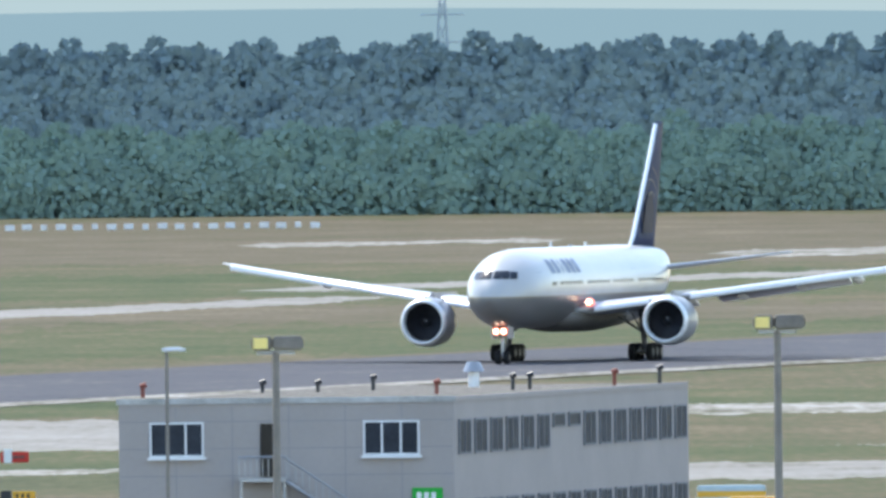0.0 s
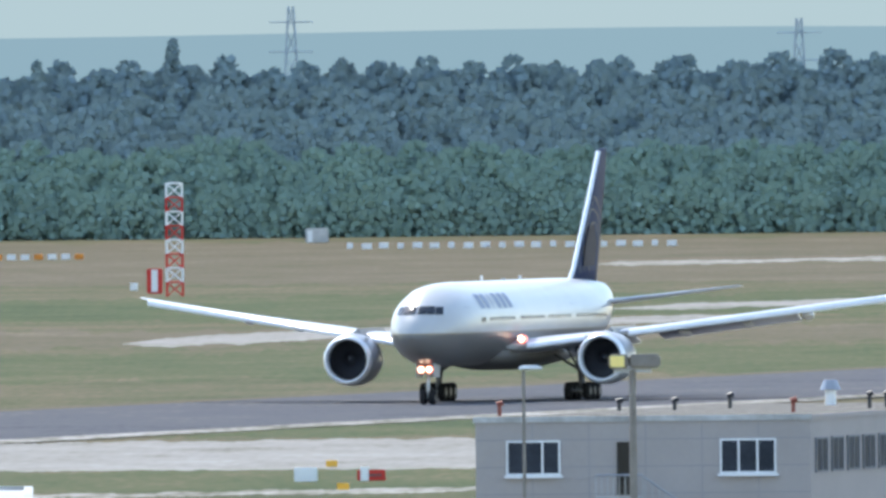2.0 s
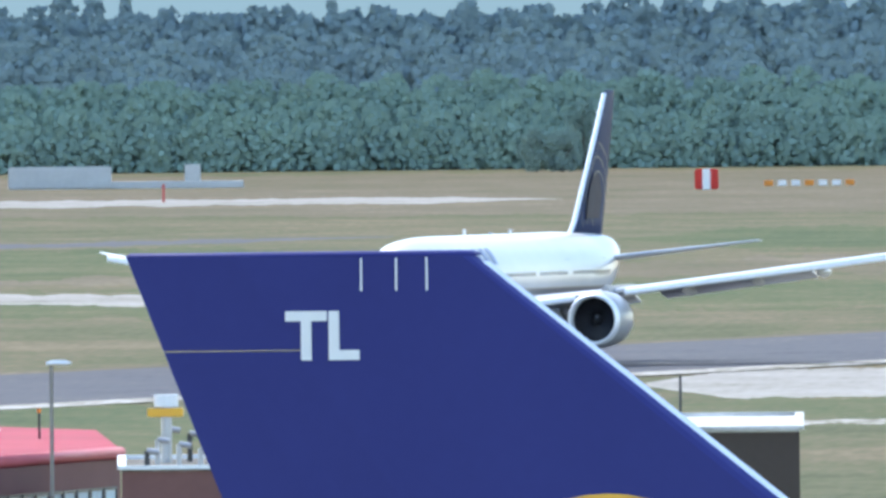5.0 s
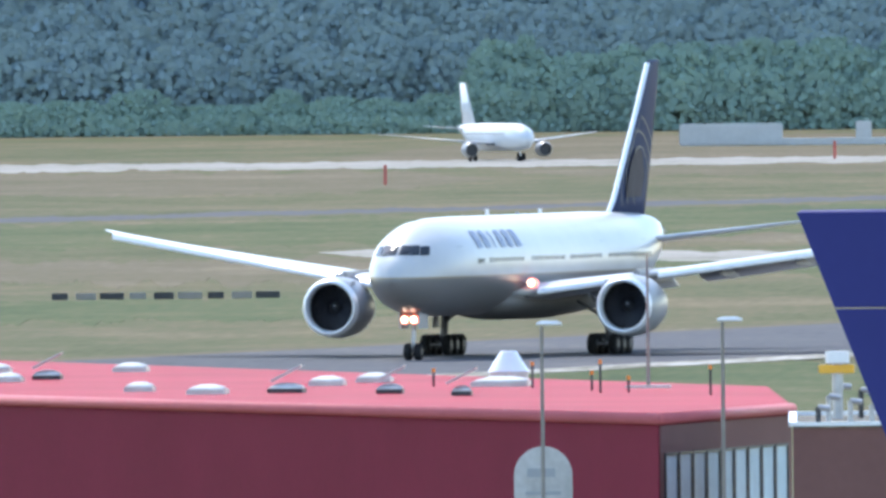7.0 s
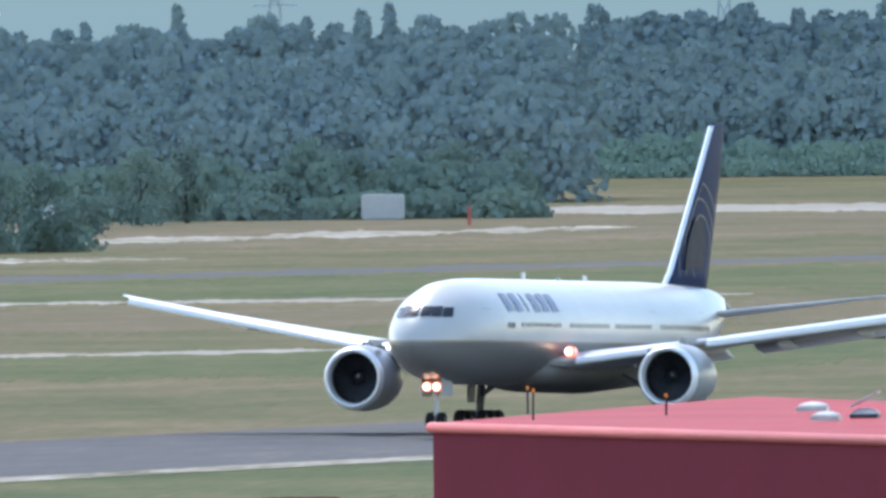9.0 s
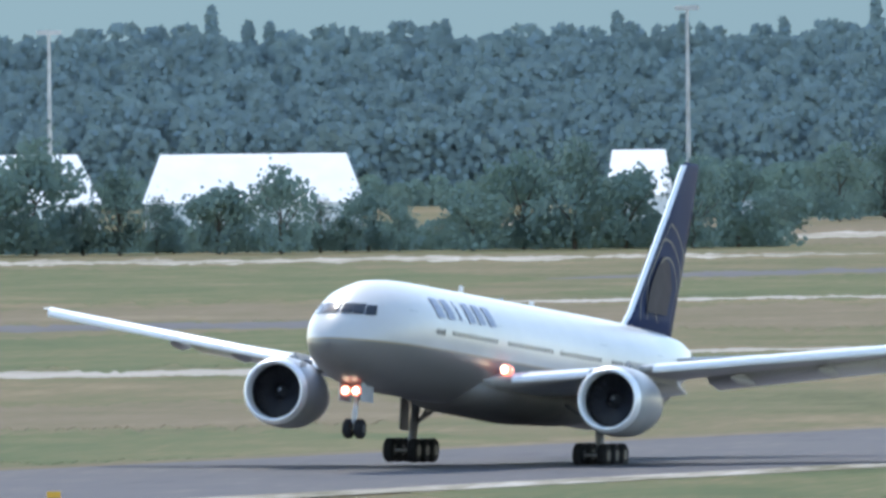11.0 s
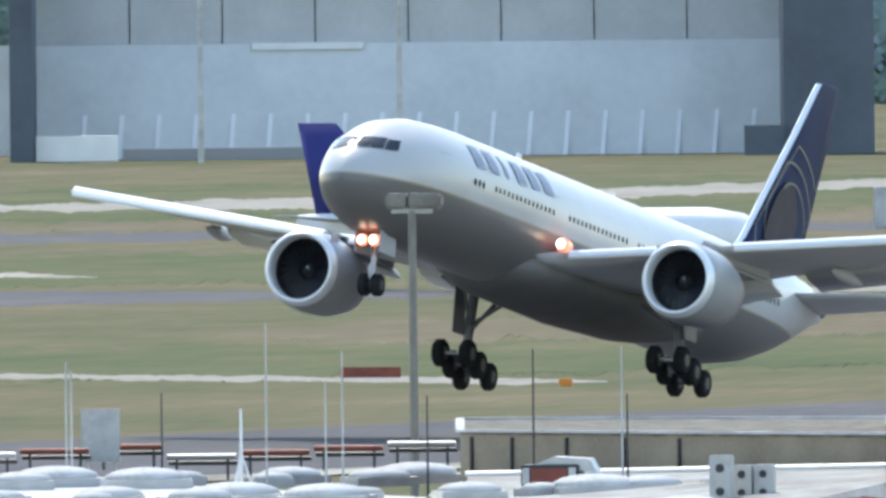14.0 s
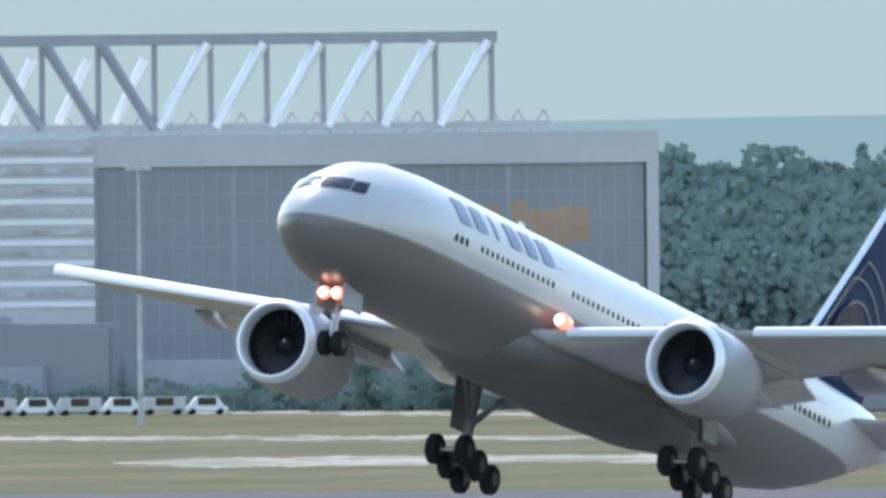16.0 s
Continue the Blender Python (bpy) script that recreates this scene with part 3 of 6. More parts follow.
# cabin doors: raised outlines
for s in (1, -1):
    for x in (25.4, 20.6, 11.8, -6.6, -17.0):
        bm = bmesh.new()
        for x0, x1, z0, z1 in ((x - 0.55, x - 0.5, 5.2, 7.1), (x + 0.5, x + 0.55, 5.2, 7.1), (x - 0.5, x + 0.5, 7.06, 7.1)):
            bm.faces.new([bm.verts.new(at_height(a, b, s, 0.012)) for a, b in ((x0, z0), (x1, z0), (x1, z1), (x0, z1))])
        part("door_seam", bm, GREYP, airliner, "cabin door outline")
# the airline's title, as plain blocks
for s in (1, -1):
    for k in range(6):
        x0 = 22.0 - 1.75 * k
        strokes = ((0.02, 1.2, 0, 1),) if k != 2 else ((0.3, 0.6, 0, 1),)
        bm = bmesh.new()
        for a, b, c, d in strokes:
            cols = []
            for fx in (a, b):
                x = x0 - fx * 0.95 if s > 0 else 22.0 - 1.75 * (5 - k) - 1.2 + fx * 0.95
                cols.append([bm.verts.new(at_height(x, 6.95 + 1.05 * (c + (d - c) * q / 5), s, 0.035)) for q in range(6)])
            for q in range(5):
                bm.faces.new((cols[0][q], cols[1][q], cols[1][q + 1], cols[0][q + 1]))
        part("title_block", bm, LETTER, airliner, "dark blue title block")


# landing gear
def make_nose_gear():
    g = part("nose_gear", barred((0, 0, 0.5), (-0.25, 0, 3.3), 0.13, 12), METAL, airliner, "nose landing gear with two wheels and lit lamps")
    g.matrix_basis = pose(27.0, 0, 0)
    for s in (-1, 1):
        wheel(g, 0.54, 0.42, 0, 0.33 * s, 0.54)
        part("gear_door", boxed(-1.1, 0.9, 0.62 * s - 0.03, 0.62 * s + 0.03, 2.0, 3.1), GREYP, g, "grey nose-gear door")
        for zz, yy in ((2.56, 0.3),):
            part("taxi_light", turned(bmesh.new(), [(0.2, 0.02), (0.15, 0.22), (0, 0.3), (-0.15, 0.02)], 14, (0.75, yy * s, zz)), LAMPBLOOM, g, "lit lamp")
            part("lamp_core", turned(bmesh.new(), [(0.26, 0.01), (0.22, 0.15), (0.16, 0.2)], 12, (0.77, yy * s, zz)), LAMPCORE, g)
    part("axle", barred((0, -0.5, 0.54), (0, 0.5, 0.54), 0.08), METAL, g)
    part("drag_strut", barred((-0.15, 0, 1.8), (-1.7, 0, 3.4), 0.07), METAL, g)
    part("torque_link", barred((0.25, 0, 0.8), (0.3, 0, 1.5), 0.06), METAL, g)
    return g


TRUCKS, GEAR = {}, 1.1


def make_main_gear(s):
    g = part("main_gear", barred((0, 5.49 * s, 0.7), (0.1, 5.2 * s, 4.0), 0.24, 14), STRUT, airliner, "main landing gear leg with six-wheel truck")
    part("side_brace", barred((0.0, 5.3 * s, 2.2), (0.2, 2.9 * s, 3.7), 0.1), STRUT, g)
    part("drag_brace", barred((0.0, 5.35 * s, 1.9), (-2.6, 5.0 * s, 3.8), 0.1), STRUT, g)
    part("drag_brace", barred((0.0, 5.35 * s, 2.0), (2.2, 4.9 * s, 3.8), 0.08), STRUT, g)
    part("gear_door", boxed(-0.75, 0.75, 5.95 * s - 0.03, 5.95 * s + 0.03, 1.75, 4.1, bevel=0.02), STRUT, g, "strut door darkened to a silhouette")
    tr = part("truck", barred((-1.5, 0, 0), (1.5, 0, 0), 0.16, 10), DARK, g, "six-wheel truck")
    tr.matrix_basis = pose(0, 5.49 * s, 0.67)
    g.matrix_basis = pose(GEAR, 0, 0)
    for x in (-1.47, 0, 1.47):
        part("axle", barred((x, -0.9, 0), (x, 0.9, 0), 0.08), METAL, tr)
        for q in (-1, 1):
            wheel(tr, 0.67, 0.5, x, 0.7 * q, 0)
    TRUCKS[s] = tr


nose_gear = make_nose_gear()
for s in (1, -1):
    make_main_gear(s)
part("antenna", boxed(9.6, 10.2, -0.03, 0.03, 8.85, 9.3), WHITE, airliner)
part("antenna", boxed(-2.6, -2.0, -0.03, 0.03, 8.85, 9.2), WHITE, airliner)
part("beacon", barred((3, 0, 8.85), (3, 0, 9.05), 0.12), GREYP, airliner)


# ---- buildings ----
GREYWALL = mat("grey_cladding", (0.42, 0.375, 0.35), 0.6, 0, 0.06, 0.3, 5)
REDROOF = mat("red_roof_sheet", (0.36, 0.034, 0.055), 0.55, 0, 0.12, 0.1, 2)
REDROOF.node_tree.nodes["Principled BSDF"].inputs["Specular IOR Level"].default_value = 0.022
REDWALL = mat("red_wall_cladding", (0.19, 0.02, 0.045), 0.55, 0, 0.08, 0.2, 4)
REDWALL.node_tree.nodes["Principled BSDF"].inputs["Specular IOR Level"].default_value = 0.012
BRICK = mat("reddish_brown_cladding", (0.20, 0.105, 0.095), 0.7, 0, 0.08, 0.2, 4)
BLUE = mat("deep_blue_paint", (0.045, 0.05, 0.19), 0.55, 0, 0.05, 0.3, 6)
YELLOW = mat("warm_yellow_paint", (0.8, 0.42, 0.03), 0.4, 0, 0.05, 0.5, 6)
BROWN = mat("brown_render", (0.088, 0.07, 0.06), 0.8, 0, 0.08, 0.3, 5)
TAN = mat("tan_pebble_wall", (0.29, 0.24, 0.18), 0.9, 0, 0.2, 0.8, 9)
GRAVEL = mat("roof_gravel", (0.09, 0.08, 0.068), 0.9, 0, 0, 1.6, 9, 0.3, (0.30, 0.275, 0.235))
SHEETROOF = mat("weathered_roof_sheet", (0.20, 0.185, 0.16), 0.7, 0, 0, 0.5, 5, 0, (0.46, 0.45, 0.43))
LIGHTROOF = mat("pale_roof_membrane", (0.36, 0.35, 0.33), 0.6, 0, 0, 0.5, 5, 0, (0.66, 0.65, 0.63))
GREENSIGN = mat("green_sign", (0.04, 0.42, 0.07), 0.5, 0, 0.05, 1, 8)
RUST = mat("rust_red_metal", (0.22, 0.055, 0.038), 0.6, 0.2, 0.25, 1.5, 9)
ORANGE = mat("orange_paint", (0.75, 0.28, 0.06), 0.5, 0, 0.1, 1, 8)
# Matt pale blue; on panes it stands in for reflected sky light.
PALEBLUE = mat("pale_blue_matt", (0.50, 0.60, 0.64), 0.5, 0.0, 0.12, 0.6, 4)
HANGARWALL = mat("hangar_cladding", (0.30, 0.30, 0.315), 0.6, 0, 0.06, 0.05, 0.6)
HANGARTRIM = mat("hangar_fascia", (0.55, 0.53, 0.52), 0.6, 0, 0.06, 0.05, 0.6)
PANELGREY = mat("grey_sound_panels", (0.52, 0.52, 0.51), 0.7, 0, 0.1, 0.2, 1.5)
SLOPEGREY = mat("pale_deflector_panels", (0.62, 0.63, 0.62), 0.5, 0, 0.1, 0.1, 1.0)
# End walls carry their shade as a dark blue-grey colour.
ENDWALL = mat("end_wall_shade_grey", (0.12, 0.135, 0.16), 0.6, 0, 0.15, 0.1, 1.0)
FADED = mat("faded_orange_paint", (0.45, 0.30, 0.21), 0.6, 0, 0.1, 0.3, 3)
REDPOST = mat("faded_red_post", (0.5, 0.14, 0.12), 0.6, 0, 0.1, 1, 8)
RED = mat("red_warning_paint", (0.6, 0.06, 0.05), 0.5, 0, 0.08, 1, 8)
WINBACK = mat("dark_window_reveal", (0.03, 0.032, 0.036), 0.7, 0, 0.1, 1, 8)
WINGLASS = mat("office_glazing", (0.05, 0.056, 0.068), 0.5, 0, 0.3, 0.6, 5)
WINFRAME = mat("grey_window_frame", (0.24, 0.245, 0.26), 0.6, 0, 0.1, 1, 8)
# Lens gives no light; its yellow imitates a bright lit face.
FLOOD = mat("lit_look_lens", (0.85, 0.7, 0.25), 0.2, 0.1, 0.1, 1, 8)


def prism(corners, z0, z1):
    return loft(bmesh.new(), [[Vector((p.x, p.y, z)) for p in corners] for z in (z0, z1)])


def block(name, uds, z1, wall, roof, label, category="building", parapet=0.0, trim=None):
    """A building body on the ground: corners as bearing and distance, a roof sheet, and a low parapet."""
    h = holder(name, label, category)
    pts = [spot(u, d) for u, d in uds]
    part("wall", prism(pts, 0.0, z1 - 0.06), wall, h)
    part("roof", prism(pts, z1 - 0.056, z1), roof, h)
    if parapet:
        for p, q in zip(pts, pts[1:] + pts[:1]):
            e = (q - p).normalized()
            n = Vector((-e.y, e.x, 0)) * 0.12
            part("coping", prism([p - n, q - n, q + n, p + n], z1 + 0.004, z1 + parapet), trim or roof, h)
    return h, pts


def facade(p, q):
    """The frame of a wall from p to q: x along it, y into it, z up."""
    e = (q - p).normalized()
    n = Vector((0, 0, 1)).cross(e)
    return Matrix(((e.x, n.x, 0, p.x), (e.y, n.y, 0, p.y), (0, 0, 1, 0), (0, 0, 0, 1)))


def put(name, bm, material, parent, m, label="", smooth=False):
    o = part(name, bm, material, parent, label, smooth)
    o.matrix_basis = m
    return o


def window(parent, m, x0, x1, z0, z1, n, frame_mat=None, sill=True, glass=None):
    fm = frame_mat or WHITE
    bm = bmesh.new()
    t = 0.09
    w = put("window", boxed(x0, x1, -0.018, -0.004, z0, z1), WINBACK, parent, m, "window in a pale frame")
    for a, b, c, d in [(x0, x1, z0, z0 + t), (x0, x1, z1 - t, z1), (x0, x0 + t, z0 + t, z1 - t), (x1 - t, x1, z0 + t, z1 - t)] + [(x0 + (x1 - x0) * k / n - t / 2, x0 + (x1 - x0) * k / n + t / 2, z0 + t, z1 - t) for k in range(1, n)]:
        part("window_frame", boxed(a, b, -0.10, -0.02, c, d), fm, w)
    for k in range(n):
        part("pane", boxed(x0 + (x1 - x0) * k / n + t / 2, x0 + (x1 - x0) * (k + 1) / n - t / 2, -0.05, -0.022, z0 + t, z1 - t), glass or WINGLASS, w)
    if sill:
        part("window_sill", boxed(x0 - 0.1, x1 + 0.1, -0.28, -0.004, z0 - 0.12, z0 - 0.004), fm, w)
    return w


# grey office block
grey, gp = block("office_building", [(207, 1500), (800, 1500), (1215, 1554), (630, 1556)], 9.37, GREYWALL, GRAVEL, "grey clad office block with strip windows, outside stair and gravel roof")
ml, mr = facade(gp[0], gp[1]), facade(gp[1], gp[2])
part("roof_edge", boxed(-0.1, 14.9, -0.08, 0.1, 9.2, 9.45), LIGHTROOF, grey).matrix_basis = ml
part("roof_edge", boxed(0.1, 54.8, -0.06, 0.1, 9.2, 9.42), GREYWALL, grey).matrix_basis = mr
window(grey, ml, 1.35, 3.75, 6.85, 8.4, 3)
window(grey, ml, 10.8, 13.3, 6.85, 8.4, 3)
for zz in (1.2, 2.4, 3.6, 4.8, 6.0, 7.2, 8.4):
    put("cladding_joint", boxed(0.02, 14.8, -0.012, -0.003, zz, zz + 0.03), HANGARWALL, grey, ml)
for xx in (2.5, 5.0, 7.5, 10.0, 12.5):
    put("cladding_joint", boxed(xx, xx + 0.03, -0.011, -0.003, 0, 9.1), HANGARWALL, grey, ml)
put("door", boxed(6.25, 7.1, -0.06, -0.004, 5.95, 8.3), GLASS, grey, ml, "dark glazed outside door")
put("door", boxed(6.25, 7.3, -0.06, -0.004, 2.4, 4.6), GLASS, grey, ml, "dark glazed outside door")
stair = holder("outside_stair", "steel outside stair with railings on the office wall", "stairs", ml)
part("landing", boxed(5.3, 7.4, -1.6, -0.02, 5.75, 5.9), METAL, stair, "steel landing")
for k in range(15):
    x, z = 7.45 + 0.27 * k, 5.7 - 0.18 * k
    part("tread", boxed(x, x + 0.26, -1.5, -0.15, z - 0.04, z), METAL, stair)
part("stringer", barred((7.4, -1.55, 5.75), (11.5, -1.55, 3.0), 0.07), METAL, stair)
part("stringer", barred((7.4, -0.15, 5.75), (11.5, -0.15, 3.0), 0.07), METAL, stair)
part("handrail", barred((7.4, -1.55, 6.75), (11.5, -1.55, 4.0), 0.045), METAL, stair)
part("handrail", barred((5.3, -1.6, 6.85), (7.4, -1.6, 6.85), 0.045), METAL, stair)
for k in range(9):
    part("baluster", barred((5.3 + 0.26 * k, -1.6, 5.9), (5.3 + 0.26 * k, -1.6, 6.85), 0.025, 6), METAL, stair)
for k in range(14):
    x, z = 7.5 + 0.3 * k, 5.75 - 0.2 * k
    part("baluster", barred((x, -1.55, z), (x, -1.55, z + 1.0), 0.025, 6), METAL, stair)
for x, z in ((5.4, 5.75), (7.3, 5.75), (11.4, 3.0)):
    part("post", barred((x, -1.5, 0), (x, -1.5, z), 0.07), METAL, stair)
part("landing", boxed(11.3, 13.0, -1.6, -0.02, 2.85, 3.0), METAL, stair, "steel landing")
for k in range(7):
    part("baluster", barred((11.4 + 0.26 * k, -1.6, 3.0), (11.4 + 0.26 * k, -1.6, 4.5), 0.035, 6), METAL, stair)
sign = holder("green_sign", "green building sign with white bars on the grey wall", "sign", ml)
part("board", boxed(12.95, 14.3, -0.12, -0.02, 4.0, 5.4, bevel=0.02), GREENSIGN, sign)
for k in range(3):
    part("bar", boxed(13.15 + 0.32 * k, 13.36 + 0.32 * k, -0.135, -0.122, 4.85, 5.2), WHITE, sign)
for k in range(15):
    x = 0.9 + 3.62 * k
    if k in (6, 7):
        window(grey, mr, x, x + 2.6, 7.75, 8.4, 1, WINFRAME, False)
    else:
        window(grey, mr, x, x + 2.6, 6.85, 8.4, 2, WINFRAME, False)
    window(grey, mr, x, x + 2.6, 3.75, 4.85, 2, WINFRAME, False)
for k, (u, d, h) in enumerate(((250, 1512, .5), (560, 1530, .4), (658, 1535, .55), (770, 1516, .5), (905, 1530, .6), (935, 1532, .6), (1085, 1545, .6), (1165, 1550, .7), (462, 1530, .4))):
    o = holder("roof_vent", "small dark vent post on the gravel roof", "vent", Matrix.Translation(spot(u, d, 9.37)), "roof vents")
    part("pipe", barred((0, 0, 0), (0, 0, h), 0.09), RUST if k % 3 == 0 else DARK, o)
    part("cap", barred((-0.12, 0, h), (0.16, 0, h + 0.1), 0.12), RUST if k % 3 == 0 else DARK, o)
cowl = holder("roof_cowl", "pale metal cowl on the gravel roof", "vent", Matrix.Translation(spot(836, 1545, 9.37)))
part("stack", barred((0, 0, 0), (0, 0, 0.7), 0.25, 12), WHITE, cowl)
part("hood", barred((0, 0, 0.7), (0, 0, 1.15), 0.5, 14, 0.3), METAL, cowl)


# lamp posts
def flood_lamp(u, d, ztop, lit=True, wide=True):
    p = spot(u, d)
    h = holder("flood_lamp", "tall grey floodlight post with boxy lamp heads", "street lamp", Matrix.Translation(p), "floodlight posts")
    part("post", barred((0, 0, 0), (0, 0, ztop), 0.16, 12, 0.11), POST, h)
    part("crossbar", boxed(-0.6 if wide else -0.2, 0.6 if wide else 0.2, -0.06, 0.06, ztop - 0.08, ztop + 0.04), METAL, h)
    for x, w in ((-0.42, 0.34), (0.38, 0.5)) if wide else ((0.0, 0.3),):
        hd = part("lamp_head", boxed(x - w, x + w, -0.3, 0.35, ztop + 0.05, ztop + 0.5, bevel=0.08), POST, h, "grey lamp head")
        if lit and x < 0:
            part("lens", boxed(x - w + 0.06, x + w * 0.5, -0.33, -0.304, ztop + 0.1, ztop + 0.45), FLOOD, hd, "yellow lamp lens with a lit look in its colour")
    return h


def street_lamp(u, d, ztop):
    h = holder("street_lamp", "slender post with a flat white lamp head", "street lamp", Matrix.Translation(spot(u, d)), "street lamps")
    part("post", barred((0, 0, 0), (0, 0, ztop - 0.1), 0.085, 10, 0.05), POST, h)
    part("lamp_head", loft(bmesh.new(), [[Vector((x, y * w, ztop - 0.06 + zz * w)) for y, zz in ((-.16, 0), (-.1, .1), (.1, .1), (.16, 0), (.08, -.05), (-.08, -.05))] for x, w in ((-0.14, 0.5), (0.0, 1), (0.4, 1), (0.56, 0.4))]), WHITE, h, "flat white lamp head")
    return h


flood_lamp(486, 1070, rise(620, 1070))
flood_lamp(1374, 1070, rise(592, 1070))
flood_lamp(-7108, 940, rise(600, 940), False, False)
flood_lamp(-8443, 985, rise(602, 985), False)
flood_lamp(-9864, 1010, rise(612, 1010), False, False)
street_lamp(293, 1000, rise(612, 1000))
street_lamp(-2228, 950, rise(716, 950))
street_lamp(-1908, 950, rise(712, 950))

# red hall with rounded eaves
RZ = 11.73
red, rp = block("red_hall", [(-3868, 1097), (-2023, 1000), (-1790, 1020), (-1830, 1062), (-3300, 1161)], RZ, REDWALL, REDROOF, "long hall with dark red walls, bright red roof and strip glazing")
m1, m2 = facade(rp[0], rp[1]), facade(rp[1], rp[2])
l1, l2 = (rp[1] - rp[0]).length, (rp[2] - rp[1]).length
PINK = mat("faded_red_eave", (0.5, 0.14, 0.15), 0.5, 0, 0.08, 0.3, 4)
put("eave", barred((-0.1, -0.05, RZ - 0.14), (l1, -0.05, RZ - 0.14), 0.17, 12), PINK, red, m1, "rounded faded red eave", True)
put("eave", barred((0, -0.05, RZ - 0.14), (l2, -0.05, RZ - 0.14), 0.17, 12), PINK, red, m2, "rounded faded red eave", True)
put("wall_panel", boxed(0.1, l2, -0.04, -0.004, 0, RZ - 0.35), BRICK, red, m2, "reddish brown end wall")
for k in range(9):
    window(red, m2, 0.6 + (l2 - 1.2) * k / 9, 0.6 + (l2 - 1.2) * (k + 1) / 9 - 0.15, 6.2, RZ - 1.15, 1, DARK, False, PALEBLUE)
badge = holder("round_top_sign", "pale arched sign board with unreadable lines on the red wall", "sign", Matrix.Translation(spot(-2228, 955)))
bz = rise(937, 955)
bm = bmesh.new()
ring = [Vector((0.82 * math.cos(a), 0, bz - 0.8 + 0.82 * math.sin(a))) for a in [math.pi * k / 20 for k in range(21)]] + [Vector((-0.82, 0, 6.5)), Vector((0.82, 0, 6.5))]
loft(bm, [ring, [p + Vector((0, 0.1, 0)) for p in ring]])
part("board", bm, LIGHTROOF, badge)
for z, w in ((bz - 1.35, 0.5), (bz - 1.6, 0.6)):
    part("bar", boxed(-w, w, -0.03, -0.004, z, z + 0.1), GREYP, badge)
part("emblem", boxed(-0.45, 0.35, -0.03, -0.004, bz - 0.85, bz - 0.6, bevel=0.005), GREYP, badge)
for a in (-0.75, 0.75):
    part("post", barred((a, 0.05, 0), (a, 0.05, 6.6), 0.06), METAL, badge)


def on_roof(u, v, z):
    return spot(u, reach(v, z), z)


# red hall: skylights, hatches, vents
def skylight(u, v, w, z, hatch=False):
    h = holder("roof_skylight", "white domed roof light on the red roof" if not hatch else "open dark smoke hatch on the red roof", "skylight", Matrix.Translation(on_roof(u, v, z)), "red roof lights")
    part("curb", boxed(-w / 2, w / 2, -w, w, 0, 0.13), METAL if not hatch else DARK, h)
    bm = bmesh.new()
    loft(bm, [[Vector((x * s, y * s, 0.13 + zz)) for x, y in ((-w / 2, -w), (w / 2, -w), (w / 2, w), (-w / 2, w))] for s, zz in ((0.97, 0), (0.8, 0.09), (0.4, 0.17), (0.1, 0.18))])
    part("dome", bm, LIGHTROOF, h, "white dome", True)
    if hatch:
        part("flap", loft(bmesh.new(), [[Vector((x, y, 0.25 + zz)) for x, zz in ((-0.45, 0.1), (0.45, 0.55), (0.45, 0.62), (-0.45, 0.17))] for y in (-0.7, 0.7)]), METAL, h, "raised grey flap")


for u, v, w, hatch in ((-3172, 812, .9, False), (-3103, 808, .9, True), (-2955, 796, 1.1, False), (-2820, 837, 1.2, False), (-2680, 836, 1.1, True), (-2608, 824, 1.1, False), (-2524, 819, 1.1, False), (-2497, 839, .8, True), (-2370, 844, .6, True), (-3195, 795, 1.0, False), (-2940, 831, .9, False), (-2300, 828, 1.8, False)):
    skylight(u, v, w, RZ, hatch)
cone = holder("roof_ventilator", "shiny metal cone ventilator on the red roof", "vent", Matrix.Translation(on_roof(-2287, 822, RZ)))
part("base", barred((0, 0, 0), (0, 0, 0.35), 0.62, 20), METAL, cone)
part("cone", barred((0, 0, 0.35), (0, 0, 1.0), 0.66, 24, 0.25), GLINTMETAL, cone, "polished cone")
for u, v, h in ((-2140, 838, .5), (-2125, 842, .9), (-1930, 848, .8), (-2420, 828, .45), (-2245, 832, .7), (-3690, 806, .9), (-3700, 795, .8), (-3455, 800, .6), (-2075, 842, .4)):
    o = holder("roof_post", "thin dark post on the red roof", "post", Matrix.Translation(on_roof(u, v, RZ)), "roof posts")
    part("rod", barred((0, 0, 0), (0, 0, h), 0.04, 6), DARK, o)
    part("tip", barred((0, 0, h), (0, 0, h + 0.12), 0.06, 6), ORANGE, o, "orange tip")
o = holder("roof_mast", "tall thin grey mast on the red hall's roof", "mast", Matrix.Translation(on_roof(-2040, 834, RZ)))
part("pole", barred((0, 0, 0), (0, 0, 4.2), 0.06, 8, 0.035), POST, o)
part("foot", boxed(-0.7, 0.7, -0.3, 0.3, 0, 0.08), METAL, o)
# low brown block by the red hall, with pipework
bk, bkp = block("brown_annex", [(-1785, 985), (-1440, 985), (-1440, 1008), (-1785, 1008)], rise(905, 985), BRICK, GRAVEL, "reddish brown flat-roofed annex with pipes on its roof", "building", 0.12, WHITE)
bz = rise(905, 985)
for k in range(16):
    u, d = -1740 + 19 * k, 989 + (k * 7) % 16
    o = holder("roof_pipe", "pale ventilation pipe on the annex roof", "pipe", Matrix.Translation(spot(u, d, bz)), "annex pipes")
    hh = 0.5 + 0.45 * ((k * 7) % 5) / 4
    part("riser", barred((0, 0, 0), (0, 0, hh), 0.08), METAL if k % 2 else DARK, o)
    part("elbow", barred((0, 0, hh), (0.35, 0, hh - 0.05), 0.09), METAL, o)
o = holder("roof_exhaust", "thick pale exhaust pipe with white cap and yellow collar", "vent", Matrix.Translation(spot(-1705, 1000, bz)))
